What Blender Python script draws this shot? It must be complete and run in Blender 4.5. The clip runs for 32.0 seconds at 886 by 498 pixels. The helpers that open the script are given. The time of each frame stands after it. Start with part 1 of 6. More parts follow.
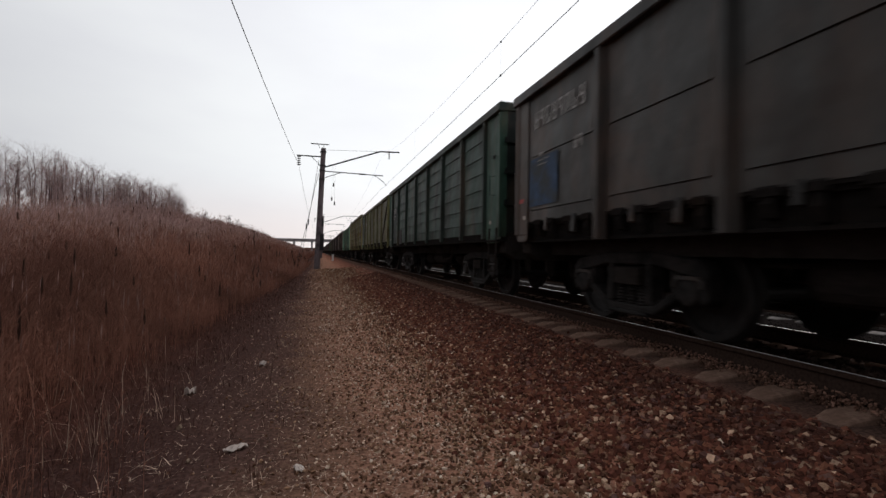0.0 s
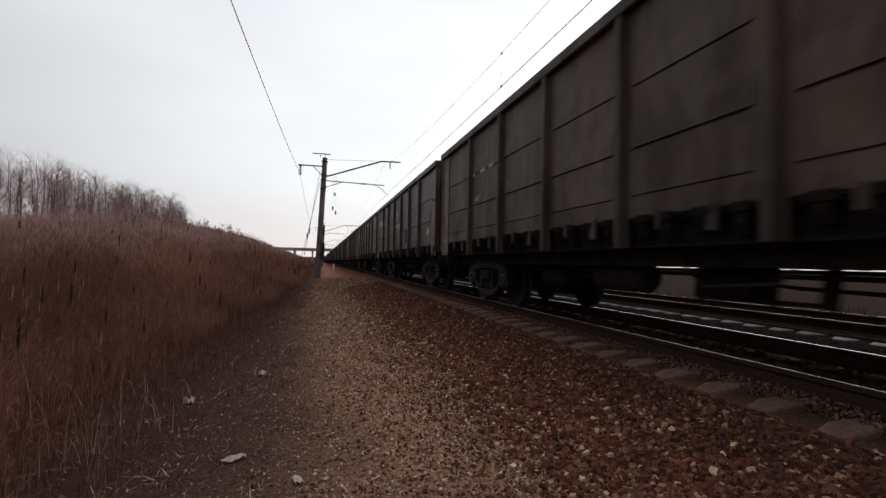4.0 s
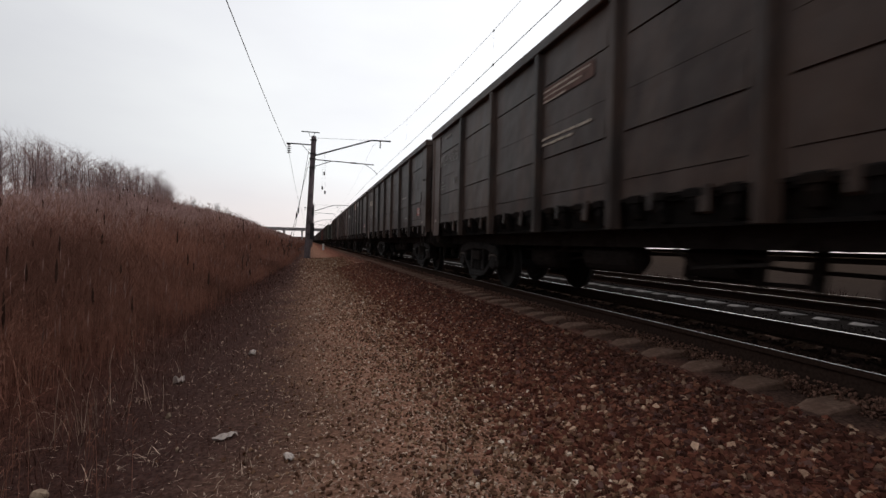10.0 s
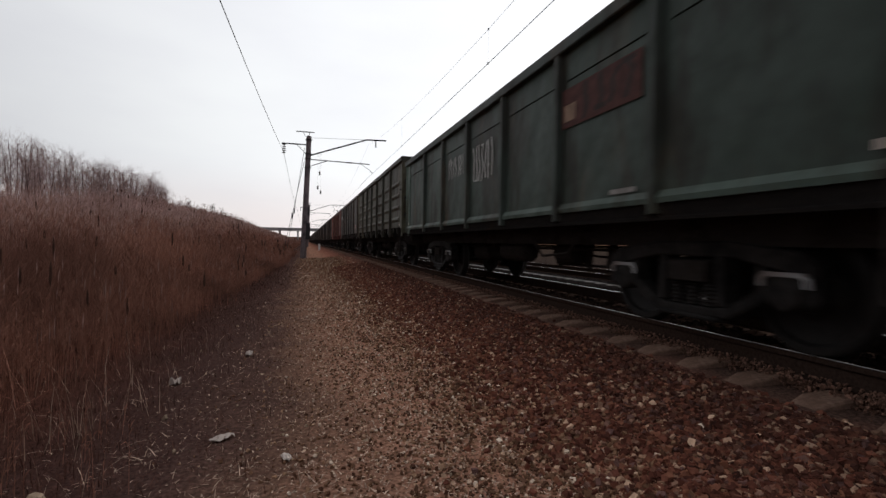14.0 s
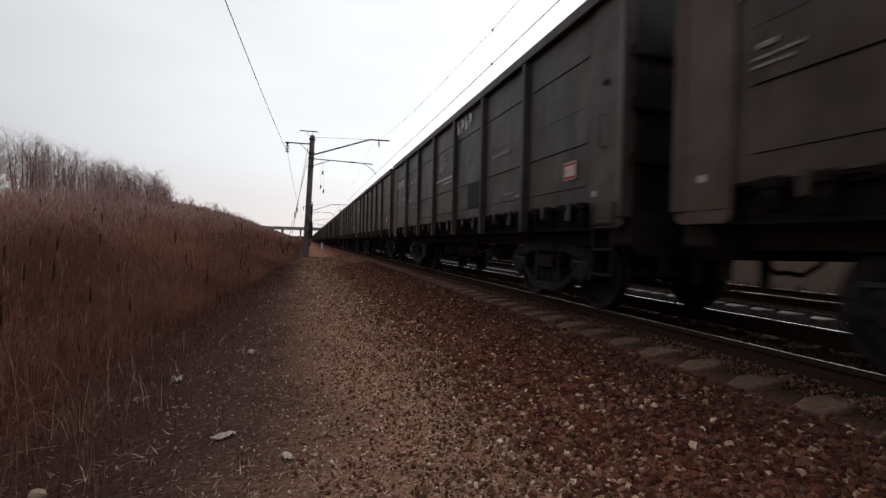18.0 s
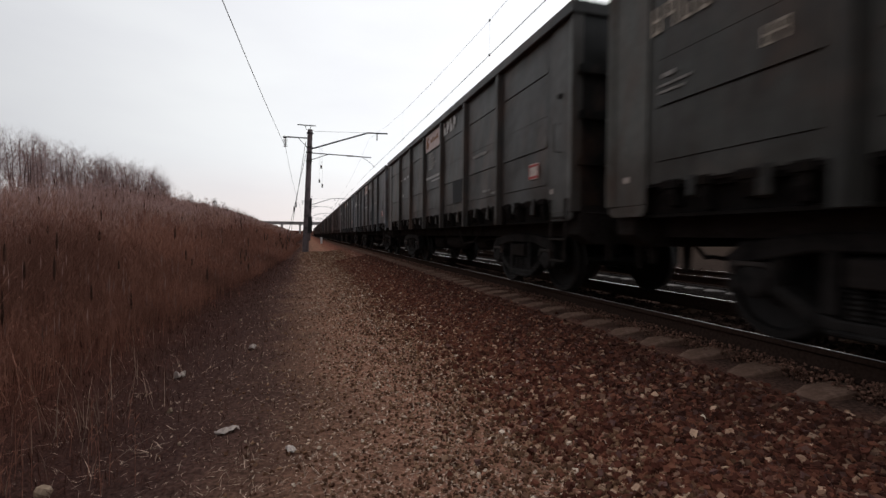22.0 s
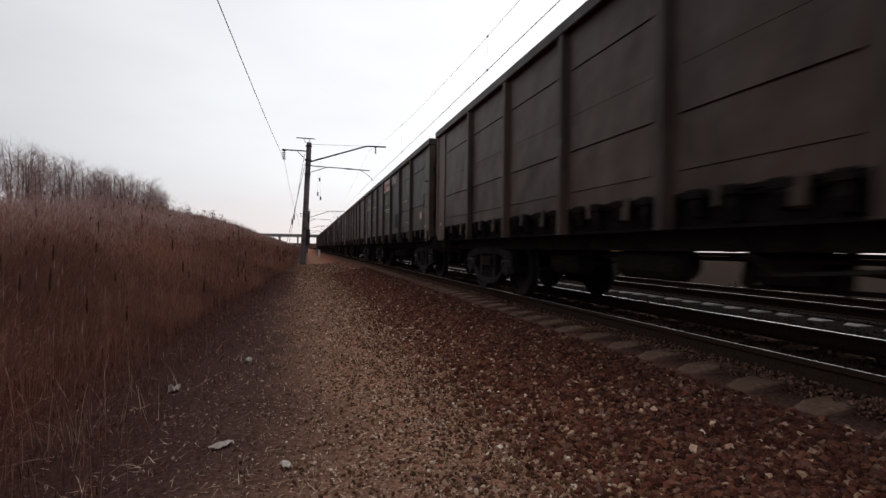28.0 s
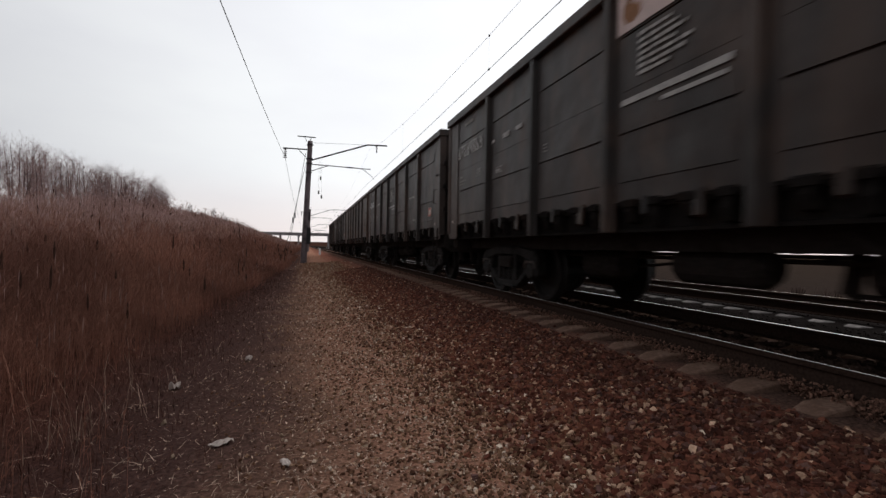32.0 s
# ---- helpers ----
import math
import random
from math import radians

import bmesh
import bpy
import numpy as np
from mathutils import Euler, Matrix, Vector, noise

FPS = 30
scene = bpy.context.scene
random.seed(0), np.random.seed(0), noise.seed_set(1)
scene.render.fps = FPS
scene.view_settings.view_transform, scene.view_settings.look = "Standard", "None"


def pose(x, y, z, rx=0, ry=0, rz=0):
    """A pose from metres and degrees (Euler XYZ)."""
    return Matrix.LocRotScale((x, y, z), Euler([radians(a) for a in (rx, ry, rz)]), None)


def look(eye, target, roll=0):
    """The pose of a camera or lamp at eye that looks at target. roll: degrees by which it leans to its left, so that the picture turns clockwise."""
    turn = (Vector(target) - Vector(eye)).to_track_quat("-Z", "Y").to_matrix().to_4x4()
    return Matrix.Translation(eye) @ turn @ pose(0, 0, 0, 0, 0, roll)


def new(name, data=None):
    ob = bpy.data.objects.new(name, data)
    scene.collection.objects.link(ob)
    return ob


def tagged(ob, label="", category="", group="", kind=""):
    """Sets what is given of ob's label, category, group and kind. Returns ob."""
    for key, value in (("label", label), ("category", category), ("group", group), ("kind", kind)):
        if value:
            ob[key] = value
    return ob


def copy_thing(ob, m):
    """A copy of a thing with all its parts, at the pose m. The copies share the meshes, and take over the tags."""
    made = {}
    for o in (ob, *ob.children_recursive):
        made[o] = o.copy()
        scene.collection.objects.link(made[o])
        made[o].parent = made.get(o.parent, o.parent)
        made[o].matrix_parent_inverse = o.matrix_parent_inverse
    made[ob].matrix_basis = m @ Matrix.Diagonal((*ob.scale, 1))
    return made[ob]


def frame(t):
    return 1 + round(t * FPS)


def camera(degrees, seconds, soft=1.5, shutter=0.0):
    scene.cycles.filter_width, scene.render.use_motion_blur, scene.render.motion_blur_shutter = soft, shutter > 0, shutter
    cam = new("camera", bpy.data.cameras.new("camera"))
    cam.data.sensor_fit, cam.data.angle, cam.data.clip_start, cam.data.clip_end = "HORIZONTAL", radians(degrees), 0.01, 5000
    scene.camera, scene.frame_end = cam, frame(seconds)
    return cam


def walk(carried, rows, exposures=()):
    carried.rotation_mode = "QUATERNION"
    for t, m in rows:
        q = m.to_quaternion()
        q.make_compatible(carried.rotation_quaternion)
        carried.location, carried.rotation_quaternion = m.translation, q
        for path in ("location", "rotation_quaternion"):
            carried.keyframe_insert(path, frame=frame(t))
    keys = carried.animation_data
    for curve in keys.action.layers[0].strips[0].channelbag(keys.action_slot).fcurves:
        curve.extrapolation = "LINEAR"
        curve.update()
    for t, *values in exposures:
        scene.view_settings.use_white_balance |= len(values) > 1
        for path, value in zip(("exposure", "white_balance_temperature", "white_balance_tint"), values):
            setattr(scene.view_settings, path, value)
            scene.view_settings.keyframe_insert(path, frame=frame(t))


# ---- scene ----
# camera: held by hand beside the track, nearly still; yaw, pitch and roll in degrees
EYE = Vector((0.0, 0.0, 0.83))
cam = camera(86.6, 32.0, soft=1.45, shutter=0.18)


def aim(yaw, pitch, roll):
    a, b = radians(yaw), radians(pitch)
    way = Vector((-math.sin(a) * math.cos(b), math.cos(a) * math.cos(b), math.sin(b)))
    return look(EYE, EYE + way, roll)


AIMS = [
    (0, -14.81, 0.55, 0.87), (0.5, -14.92, 0.37, 0.94), (1, -14.81, 0.63, 1.03), (1.5, -15.04, 0.66, 1.23),
    (2, -15.28, 0.34, 1.16), (2.5, -15.09, 0.78, 0.88), (3, -14.73, 1.17, 0.67), (3.5, -14.62, 1.82, 0.95),
    (5.5, -15.19, 0.83, 1.42), (6, -15.77, 0.68, 1.47), (6.5, -15.29, 0.94, 1.45), (7, -15.55, 0.38, 1.75),
    (7.5, -15.66, 0.49, 1.85), (8, -15.46, 0.45, 1.72), (8.5, -15.48, -0.05, 1.79), (9, -15.81, -0.14, 1.78),
    (9.5, -15.84, -0.42, 1.48), (10, -15.94, -0.65, 1.27), (10.5, -16.13, -0.6, 1.28), (11, -15.98, -0.66, 1.35),
    (11.5, -16.29, -0.25, 1.07), (12, -15.81, 0.02, 0.63), (12.5, -15.94, -0.52, 0.56), (13, -16.26, -0.72, 0.91),
    (13.5, -16.36, -0.78, 1.05), (14, -16.39, -0.75, 0.84), (14.5, -16.15, -0.74, 0.91), (16.5, -15.81, -0.69, 1.07),
    (17, -15.69, -0.72, 1.05), (17.5, -15.8, -0.8, 1.09), (18, -16.11, -0.72, 1.3), (18.5, -16.02, -0.8, 1.14),
    (19, -16.42, -0.86, 1.12), (19.5, -16.72, -0.86, 1.31), (20, -16.24, -0.87, 0.83), (20.5, -16.04, -1.02, 0.89),
    (21, -16.07, -1.23, 0.88), (21.5, -16.21, -1.68, 0.77), (22, -16.15, -1.61, 0.54), (22.5, -16.19, -1.62, 0.36),
    (23, -16.48, -1.45, 0.34), (23.5, -16.84, -1.64, 0.17), (24, -16.77, -1.52, 0.39), (24.5, -16.65, -1.14, 0.36),
    (25, -16.56, -0.83, -0.03), (25.5, -16.78, -0.54, 0.17), (27.5, -16.29, -0.15, 0.52), (28, -16.39, -0.04, 0.71),
    (28.5, -16.27, 0.09, 0.72), (29, -16.21, 0.28, 0.94), (29.5, -16.57, 0.49, 0.85), (30, -16.44, 0.48, 1.03),
    (30.5, -16.58, -0.2, 0.87), (31, -16.63, -0.24, 0.68), (31.5, -16.56, -0.1, 0.89), (32, -16.32, -0.14, 1.01),
]
walk(cam, [(t, aim(y, p, r)) for t, y, p, r in AIMS], exposures=[(0, 0.0), (32, 0.0)])

# ---- sky and light ----
world = bpy.data.worlds.new("overcast_sky")
scene.world = world
world.use_nodes = True
wn, wl = world.node_tree.nodes, world.node_tree.links
wn.clear()
sky = wn.new("ShaderNodeTexSky")
sky.sky_type, sky.sun_disc = "NISHITA", False
sky.sun_elevation, sky.sun_rotation = radians(14), radians(55)
sky.air_density, sky.dust_density = 1.5, 4.0
coord = wn.new("ShaderNodeTexCoord")
cloud = wn.new("ShaderNodeTexNoise")
cloud.inputs["Scale"].default_value, cloud.inputs["Detail"].default_value = 1.6, 5.0
stretch = wn.new("ShaderNodeMapping")
stretch.inputs["Scale"].default_value = (1.0, 1.0, 3.0)
wl.new(coord.outputs["Generated"], stretch.inputs["Vector"])
wl.new(stretch.outputs["Vector"], cloud.inputs["Vector"])
tone = wn.new("ShaderNodeValToRGB")
tone.color_ramp.elements[0].position, tone.color_ramp.elements[0].color = 0.30, (0.86, 0.85, 0.885, 1)
tone.color_ramp.elements[1].position, tone.color_ramp.elements[1].color = 0.70, (1.0, 1.0, 1.0, 1)
wl.new(cloud.outputs["Fac"], tone.inputs["Fac"])
# the cloud layer is thinnest and brightest towards the hidden sun
glow_dot = wn.new("ShaderNodeVectorMath")
glow_dot.operation = "DOT_PRODUCT"
glow_dot.inputs[1].default_value = Vector((0.74, 0.5, 0.46)).normalized()
wl.new(coord.outputs["Generated"], glow_dot.inputs[0])
glow = wn.new("ShaderNodeMapRange")
glow.interpolation_type = "SMOOTHSTEP"
glow.inputs["From Min"].default_value, glow.inputs["From Max"].default_value = -0.5, 0.98
glow.inputs["To Min"].default_value, glow.inputs["To Max"].default_value = 0.45, 1.22
wl.new(glow_dot.outputs["Value"], glow.inputs["Value"])
haze = wn.new("ShaderNodeSeparateXYZ")
wl.new(coord.outputs["Generated"], haze.inputs[0])
rim = wn.new("ShaderNodeMapRange")
rim.interpolation_type = "SMOOTHSTEP"
rim.inputs["From Min"].default_value, rim.inputs["From Max"].default_value = 0.0, 0.16
wl.new(haze.outputs["Z"], rim.inputs["Value"])
warm = wn.new("ShaderNodeMix")
warm.data_type = "RGBA"
warm.inputs["A"].default_value, warm.inputs["B"].default_value = (1.0, 0.925, 0.90, 1), (0.955, 0.975, 1.0, 1)
wl.new(rim.outputs["Result"], warm.inputs["Factor"])
clouds = wn.new("ShaderNodeMix")
clouds.data_type, clouds.blend_type = "RGBA", "MULTIPLY"
clouds.inputs["Factor"].default_value = 1.0
wl.new(tone.outputs["Color"], clouds.inputs["A"])
wl.new(warm.outputs["Result"], clouds.inputs["B"])
bg_cloud = wn.new("ShaderNodeBackground")
wl.new(clouds.outputs["Result"], bg_cloud.inputs["Color"])
wl.new(glow.outputs["Result"], bg_cloud.inputs["Strength"])
bg_sky = wn.new("ShaderNodeBackground")
bg_sky.inputs["Strength"].default_value = 0.05
wl.new(sky.outputs["Color"], bg_sky.inputs["Color"])
layers = wn.new("ShaderNodeMixShader")
layers.inputs["Fac"].default_value = 0.92
wl.new(bg_sky.outputs[0], layers.inputs[1])
wl.new(bg_cloud.outputs[0], layers.inputs[2])
out = wn.new("ShaderNodeOutputWorld")
wl.new(layers.outputs[0], out.inputs["Surface"])

sun = new("sun", bpy.data.lights.new("sun", "SUN"))
sun.data.energy, sun.data.angle, sun.data.color = 0.5, radians(40), (1.0, 0.96, 0.92)
sun.matrix_world = look((30, 27, 27), (0, 0, 0))


# ---- materials ----
def material(name, color, rough=0.8, metal=0.0, grain=40.0, spread=0.35, coarse=1.5, stain=None, stain_at=(0.5, 0.7), bump=0.3, bump_size=0.01,
             tint=False, islands=0.0, objects=0.0, spec=0.3, streak=1.0, soak=False, palette=None, single=False, dust=None, dents=0.0):
    """A procedural surface: base colour, fine grain, coarse stains, bump; dust: colour, size, range and share of a crust of rust and dust; dents: depth of wide dents. tint: the base colour is the object's own."""
    m = bpy.data.materials.new(name)
    m.use_nodes = True
    n, l = m.node_tree.nodes, m.node_tree.links
    b = n["Principled BSDF"]
    b.inputs["Roughness"].default_value, b.inputs["Metallic"].default_value = rough, metal
    b.inputs["Specular IOR Level"].default_value = spec if rough < 0.85 else 0.0
    tc = n.new("ShaderNodeTexCoord")
    vec = tc.outputs["Object"]
    info = n.new("ShaderNodeObjectInfo")
    if tint:
        shift = n.new("ShaderNodeVectorMath")
        shift.operation = "MULTIPLY_ADD"
        shift.inputs[1].default_value = (1, 1, 1)
        comb = n.new("ShaderNodeCombineXYZ")
        scaled = n.new("ShaderNodeMath")
        scaled.operation, scaled.inputs[1].default_value = "MULTIPLY", 97.0
        l.new(info.outputs["Alpha"], scaled.inputs[0])
        for k in "XYZ":
            l.new(scaled.outputs[0], comb.inputs[k])
        l.new(vec, shift.inputs[0])
        l.new(comb.outputs[0], shift.inputs[2])
        vec = shift.outputs[0]
    fine, wide = n.new("ShaderNodeTexNoise"), n.new("ShaderNodeTexNoise")
    fine.inputs["Scale"].default_value, fine.inputs["Detail"].default_value = grain, 4
    wide.inputs["Scale"].default_value, wide.inputs["Detail"].default_value = coarse, 5
    wide.inputs["Roughness"].default_value = 0.62
    l.new(vec, fine.inputs["Vector"])
    run = n.new("ShaderNodeMapping")
    run.inputs["Scale"].default_value = (1, 1, streak)
    l.new(vec, run.inputs["Vector"])
    l.new(run.outputs["Vector"], wide.inputs["Vector"])
    shade = n.new("ShaderNodeMapRange")
    shade.inputs["From Min"].default_value, shade.inputs["From Max"].default_value = 0.25, 0.75
    shade.inputs["To Min"].default_value, shade.inputs["To Max"].default_value = 1 - spread, 1 + spread
    l.new(fine.outputs["Fac"], shade.inputs["Value"])
    value = shade.outputs["Result"]
    for amount, node, socket in ((islands, "ShaderNodeNewGeometry", "Random Per Island"), (objects, "ShaderNodeObjectInfo", "Random")):
        if amount:
            src = n.new(node)
            vary = n.new("ShaderNodeMapRange")
            vary.inputs["To Min"].default_value, vary.inputs["To Max"].default_value = 1 - amount, 1 + amount
            l.new(src.outputs[socket], vary.inputs["Value"])
            both = n.new("ShaderNodeMath")
            both.operation = "MULTIPLY"
            l.new(value, both.inputs[0])
            l.new(vary.outputs["Result"], both.inputs[1])
            value = both.outputs[0]
    col = n.new("ShaderNodeMix")
    col.data_type, col.blend_type = "RGBA", "MULTIPLY"
    col.inputs["Factor"].default_value = 1
    col.inputs["A"].default_value = (*color, 1)
    if tint:
        l.new(info.outputs["Color"], col.inputs["A"])
    if palette:
        # each loose piece takes one of a few colours
        pick = n.new("ShaderNodeValToRGB")
        pick.color_ramp.interpolation = "LINEAR"
        stops = pick.color_ramp.elements
        while len(stops) < len(palette):
            stops.new(0.5)
        for stop, (at, shade_color) in zip(stops, palette):
            stop.position, stop.color = at, (*shade_color, 1)
        piece = n.new("ShaderNodeObjectInfo" if single else "ShaderNodeNewGeometry")
        l.new(piece.outputs["Random" if single else "Random Per Island"], pick.inputs["Fac"])
        l.new(pick.outputs["Color"], col.inputs["A"])
    l.new(value, col.inputs["B"])
    last = col.outputs["Result"]
    if stain:
        ramp = n.new("ShaderNodeMapRange")
        ramp.interpolation_type = "SMOOTHSTEP"
        ramp.inputs["From Min"].default_value, ramp.inputs["From Max"].default_value = stain_at
        l.new(wide.outputs["Fac"], ramp.inputs["Value"])
        mix = n.new("ShaderNodeMix")
        mix.data_type, mix.blend_type = "RGBA", "MULTIPLY" if soak else "MIX"
        mix.inputs["B"].default_value = (*stain, 1)
        l.new(ramp.outputs["Result"], mix.inputs["Factor"])
        l.new(last, mix.inputs["A"])
        last = mix.outputs["Result"]
    if dust:
        crust_color, crust_size, low, high, share = dust
        crust = n.new("ShaderNodeTexNoise")
        crust.inputs["Scale"].default_value, crust.inputs["Detail"].default_value, crust.inputs["Roughness"].default_value = crust_size, 8, 0.68
        crust.inputs["Distortion"].default_value = 0.6
        l.new(run.outputs["Vector"], crust.inputs["Vector"])
        cover = n.new("ShaderNodeMapRange")
        cover.interpolation_type = "SMOOTHSTEP"
        cover.inputs["From Min"].default_value, cover.inputs["From Max"].default_value = low, high
        cover.inputs["To Max"].default_value = share
        l.new(crust.outputs["Fac"], cover.inputs["Value"])
        coat = n.new("ShaderNodeMix")
        coat.data_type = "RGBA"
        coat.inputs["B"].default_value = (*crust_color, 1)
        l.new(cover.outputs["Result"], coat.inputs["Factor"])
        l.new(last, coat.inputs["A"])
        last = coat.outputs["Result"]
    l.new(last, b.inputs["Base Color"])
    if dents:
        sag = n.new("ShaderNodeTexNoise")
        sag.inputs["Scale"].default_value, sag.inputs["Detail"].default_value = 1.7, 1.5
        l.new(vec, sag.inputs["Vector"])
        wave = n.new("ShaderNodeBump")
        wave.inputs["Strength"].default_value, wave.inputs["Distance"].default_value = 1.0, dents
        l.new(sag.outputs["Fac"], wave.inputs["Height"])
        l.new(wave.outputs["Normal"], b.inputs["Normal"])
    if bump:
        bp = n.new("ShaderNodeBump")
        if dents:
            l.new(wave.outputs["Normal"], bp.inputs["Normal"])
        bp.inputs["Strength"].default_value, bp.inputs["Distance"].default_value = bump, bump_size
        l.new(fine.outputs["Fac"], bp.inputs["Height"])
        l.new(bp.outputs["Normal"], b.inputs["Normal"])
    return m


PAINT = material("wagon_paint", (0.06, 0.06, 0.06), 0.5, grain=9, spread=0.18, coarse=1.3, stain=(0.46, 0.31, 0.24), stain_at=(0.42, 0.68), bump=0.25, tint=True, streak=0.45, soak=True, objects=0.13, spec=0.3, dust=((0.082, 0.046, 0.031), 1.0, 0.44, 0.66, 0.6), dents=0.045)
WORN = material("weathered_paint", (0.1, 0.1, 0.06), 0.6, grain=7, spread=0.25, coarse=1.9, stain=(0.42, 0.30, 0.22), stain_at=(0.45, 0.63), bump=0.4, tint=True, objects=0.16, streak=0.28, soak=True, spec=0.32, dust=((0.15, 0.092, 0.052), 1.2, 0.5, 0.7, 0.33), dents=0.06)
IRON = material("sooty_iron", (0.030, 0.0258, 0.024), 0.85, grain=25, coarse=3, stain=(0.016, 0.011, 0.009), stain_at=(0.5, 0.75), spec=0.15)
HATCH = material("blackened_hatch_iron", (0.0155, 0.0137, 0.013), 0.85, grain=25, coarse=3, stain=(0.02, 0.014, 0.011), stain_at=(0.5, 0.75))
CAST = material("dusty_cast_steel", (0.0225, 0.0198, 0.0188), 0.75, grain=20, coarse=4, stain=(0.008, 0.007, 0.007), stain_at=(0.45, 0.65), spec=0.12)
WHEEL = material("wheel_steel", (0.012, 0.0105, 0.010), 0.65, 0.1, grain=15, coarse=5)
TREAD = material("polished_steel", (0.88, 0.88, 0.88), 0.14, 1.0, grain=60, spread=0.1, bump=0.05)
RUNNING = material("dulled_running_steel", (0.30, 0.29, 0.28), 0.3, 1.0, grain=60, spread=0.2, bump=0.05)
RAIL = material("rusty_rail", (0.042, 0.027, 0.0215), 0.95, grain=40, coarse=4, spec=0.08)
CONCRETE = material("sleeper_concrete", (0.20, 0.126, 0.096), 0.9, grain=35, coarse=3, stain=(0.13, 0.078, 0.058), stain_at=(0.45, 0.7), objects=0.18)
CONCRETE_PALE = material("pale_sleeper_concrete", (0.26, 0.235, 0.225), 0.9, grain=35, coarse=3, stain=(0.14, 0.125, 0.115), stain_at=(0.5, 0.72), objects=0.25)
BALLAST_COLORS = ((0.0, (0.068, 0.0265, 0.0195)), (0.3, (0.122, 0.045, 0.032)), (0.58, (0.182, 0.070, 0.046)), (0.76, (0.228, 0.102, 0.064)), (0.86, (0.148, 0.080, 0.073)), (0.95, (0.30, 0.172, 0.112)), (1.0, (0.66, 0.44, 0.31)))
GRAVEL_COLORS = ((0.0, (0.082, 0.040, 0.027)), (0.3, (0.128, 0.066, 0.042)), (0.62, (0.19, 0.104, 0.064)), (0.82, (0.33, 0.195, 0.122)), (0.93, (0.58, 0.40, 0.28)), (1.0, (0.80, 0.68, 0.56)))
STONE_RED = material("red_ballast_stone", (0.1, 0.046, 0.031), 0.85, grain=60, spread=0.25, palette=BALLAST_COLORS)
# brake dust and the train's shade, both mixed into the ballast colours
DUSTY_SHADE_COLORS = tuple((at, tuple(0.52 * c + 0.010 * k for c, k in zip(rgb, (1.3, 0.85, 0.75)))) for at, rgb in BALLAST_COLORS)
STONE_DUSTY_SHADE = material("dusty_shaded_ballast_stone", (0.07, 0.035, 0.025), 0.9, grain=60, spread=0.25, palette=DUSTY_SHADE_COLORS)
STONE_TAN = material("tan_path_gravel", (0.2, 0.14, 0.09), 0.85, grain=60, spread=0.25, palette=GRAVEL_COLORS)
STONE_RED_ONE = material("red_ballast_stone_single", (0.1, 0.046, 0.031), 0.85, grain=3, spread=0.3, palette=BALLAST_COLORS, single=True)
STONE_TAN_ONE = material("tan_stone_single", (0.2, 0.14, 0.09), 0.85, grain=3, spread=0.3, palette=GRAVEL_COLORS, single=True)
STONE_LIGHT = material("pale_stone", (0.36, 0.265, 0.19), 0.85, grain=30, islands=0.3, objects=0.2)
REED = material("dry_reed", (0.30, 0.146, 0.105), 0.9, grain=3, spread=0.12, coarse=0.3, stain=(0.16, 0.08, 0.06), stain_at=(0.38, 0.62), bump=0, islands=0.14, spec=0.1)
REED_MID = material("ruddy_reed", (0.36, 0.205, 0.162), 0.9, grain=3, spread=0.12, coarse=0.3, stain=(0.17, 0.08, 0.06), stain_at=(0.42, 0.60), bump=0, islands=0.16, spec=0.1)
# paler mauve brush, with distance haze painted into its colour
REED_PALE = material("hazed_brush", (0.50, 0.35, 0.32), 0.9, grain=3, spread=0.12, coarse=0.25, stain=(0.22, 0.13, 0.112), stain_at=(0.40, 0.62), bump=0, islands=0.18, spec=0.1)
BRUSH = material("mauve_brushwood", (0.38, 0.255, 0.235), 0.9, grain=3, bump=0, islands=0.3, coarse=0.2, stain=(0.16, 0.10, 0.09), stain_at=(0.45, 0.62))
PLUME = material("reed_plume", (0.24, 0.145, 0.122), 0.9, grain=6, coarse=0.16, stain=(0.36, 0.235, 0.21), stain_at=(0.46, 0.62), bump=0, islands=0.22, spec=0.1)
CATTAIL = material("cattail_brown", (0.055, 0.03, 0.023), 0.9, grain=20, bump=0, islands=0.3)
STONE_GREY = material("grey_ballast", (0.03, 0.025, 0.023), 0.9, grain=50, islands=0.5)
STRAW_PINK = material("pinkish_dry_grass", (0.05, 0.030, 0.026), 0.9, grain=4, bump=0, islands=0.35)
STONE_BROWN = material("brown_fine_ballast", (0.175, 0.098, 0.073), 0.9, grain=50, islands=0.5)
STONE_DARK = material("dark_bed_ballast", (0.05, 0.033, 0.027), 0.85, grain=50, islands=0.5)
STRAW = material("pale_straw", (0.46, 0.33, 0.25), 0.8, grain=5, bump=0, islands=0.45)
GRASS = material("withered_grass", (0.074, 0.034, 0.026), 0.95, grain=3, bump=0, islands=0.5, spec=0.1, coarse=0.4, stain=(0.055, 0.027, 0.02), stain_at=(0.45, 0.6))
BARK = material("grey_bark", (0.10, 0.074, 0.07), 0.9, grain=12, coarse=2, objects=0.25)
TWIG = material("bare_twigs", (0.27, 0.195, 0.19), 0.9, bump=0, objects=0.25, grain=3)
POLE = material("weathered_pole_concrete", (0.15, 0.122, 0.128), 0.85, grain=14, coarse=1.2, stain=(0.055, 0.05, 0.055), stain_at=(0.45, 0.65))
STEEL = material("dark_bracket_steel", (0.03, 0.028, 0.03), 0.6, 0.5, grain=20)
WIRE = material("wire", (0.03, 0.03, 0.032), 0.5, 0.6, bump=0)
PORCELAIN = material("insulator_porcelain", (0.035, 0.025, 0.022), 0.25, spec=0.6)
WHITE = material("white_lettering", (0.58, 0.57, 0.55), 0.7, grain=12, spread=0.3, stain=(0.15, 0.14, 0.13), stain_at=(0.5, 0.7))
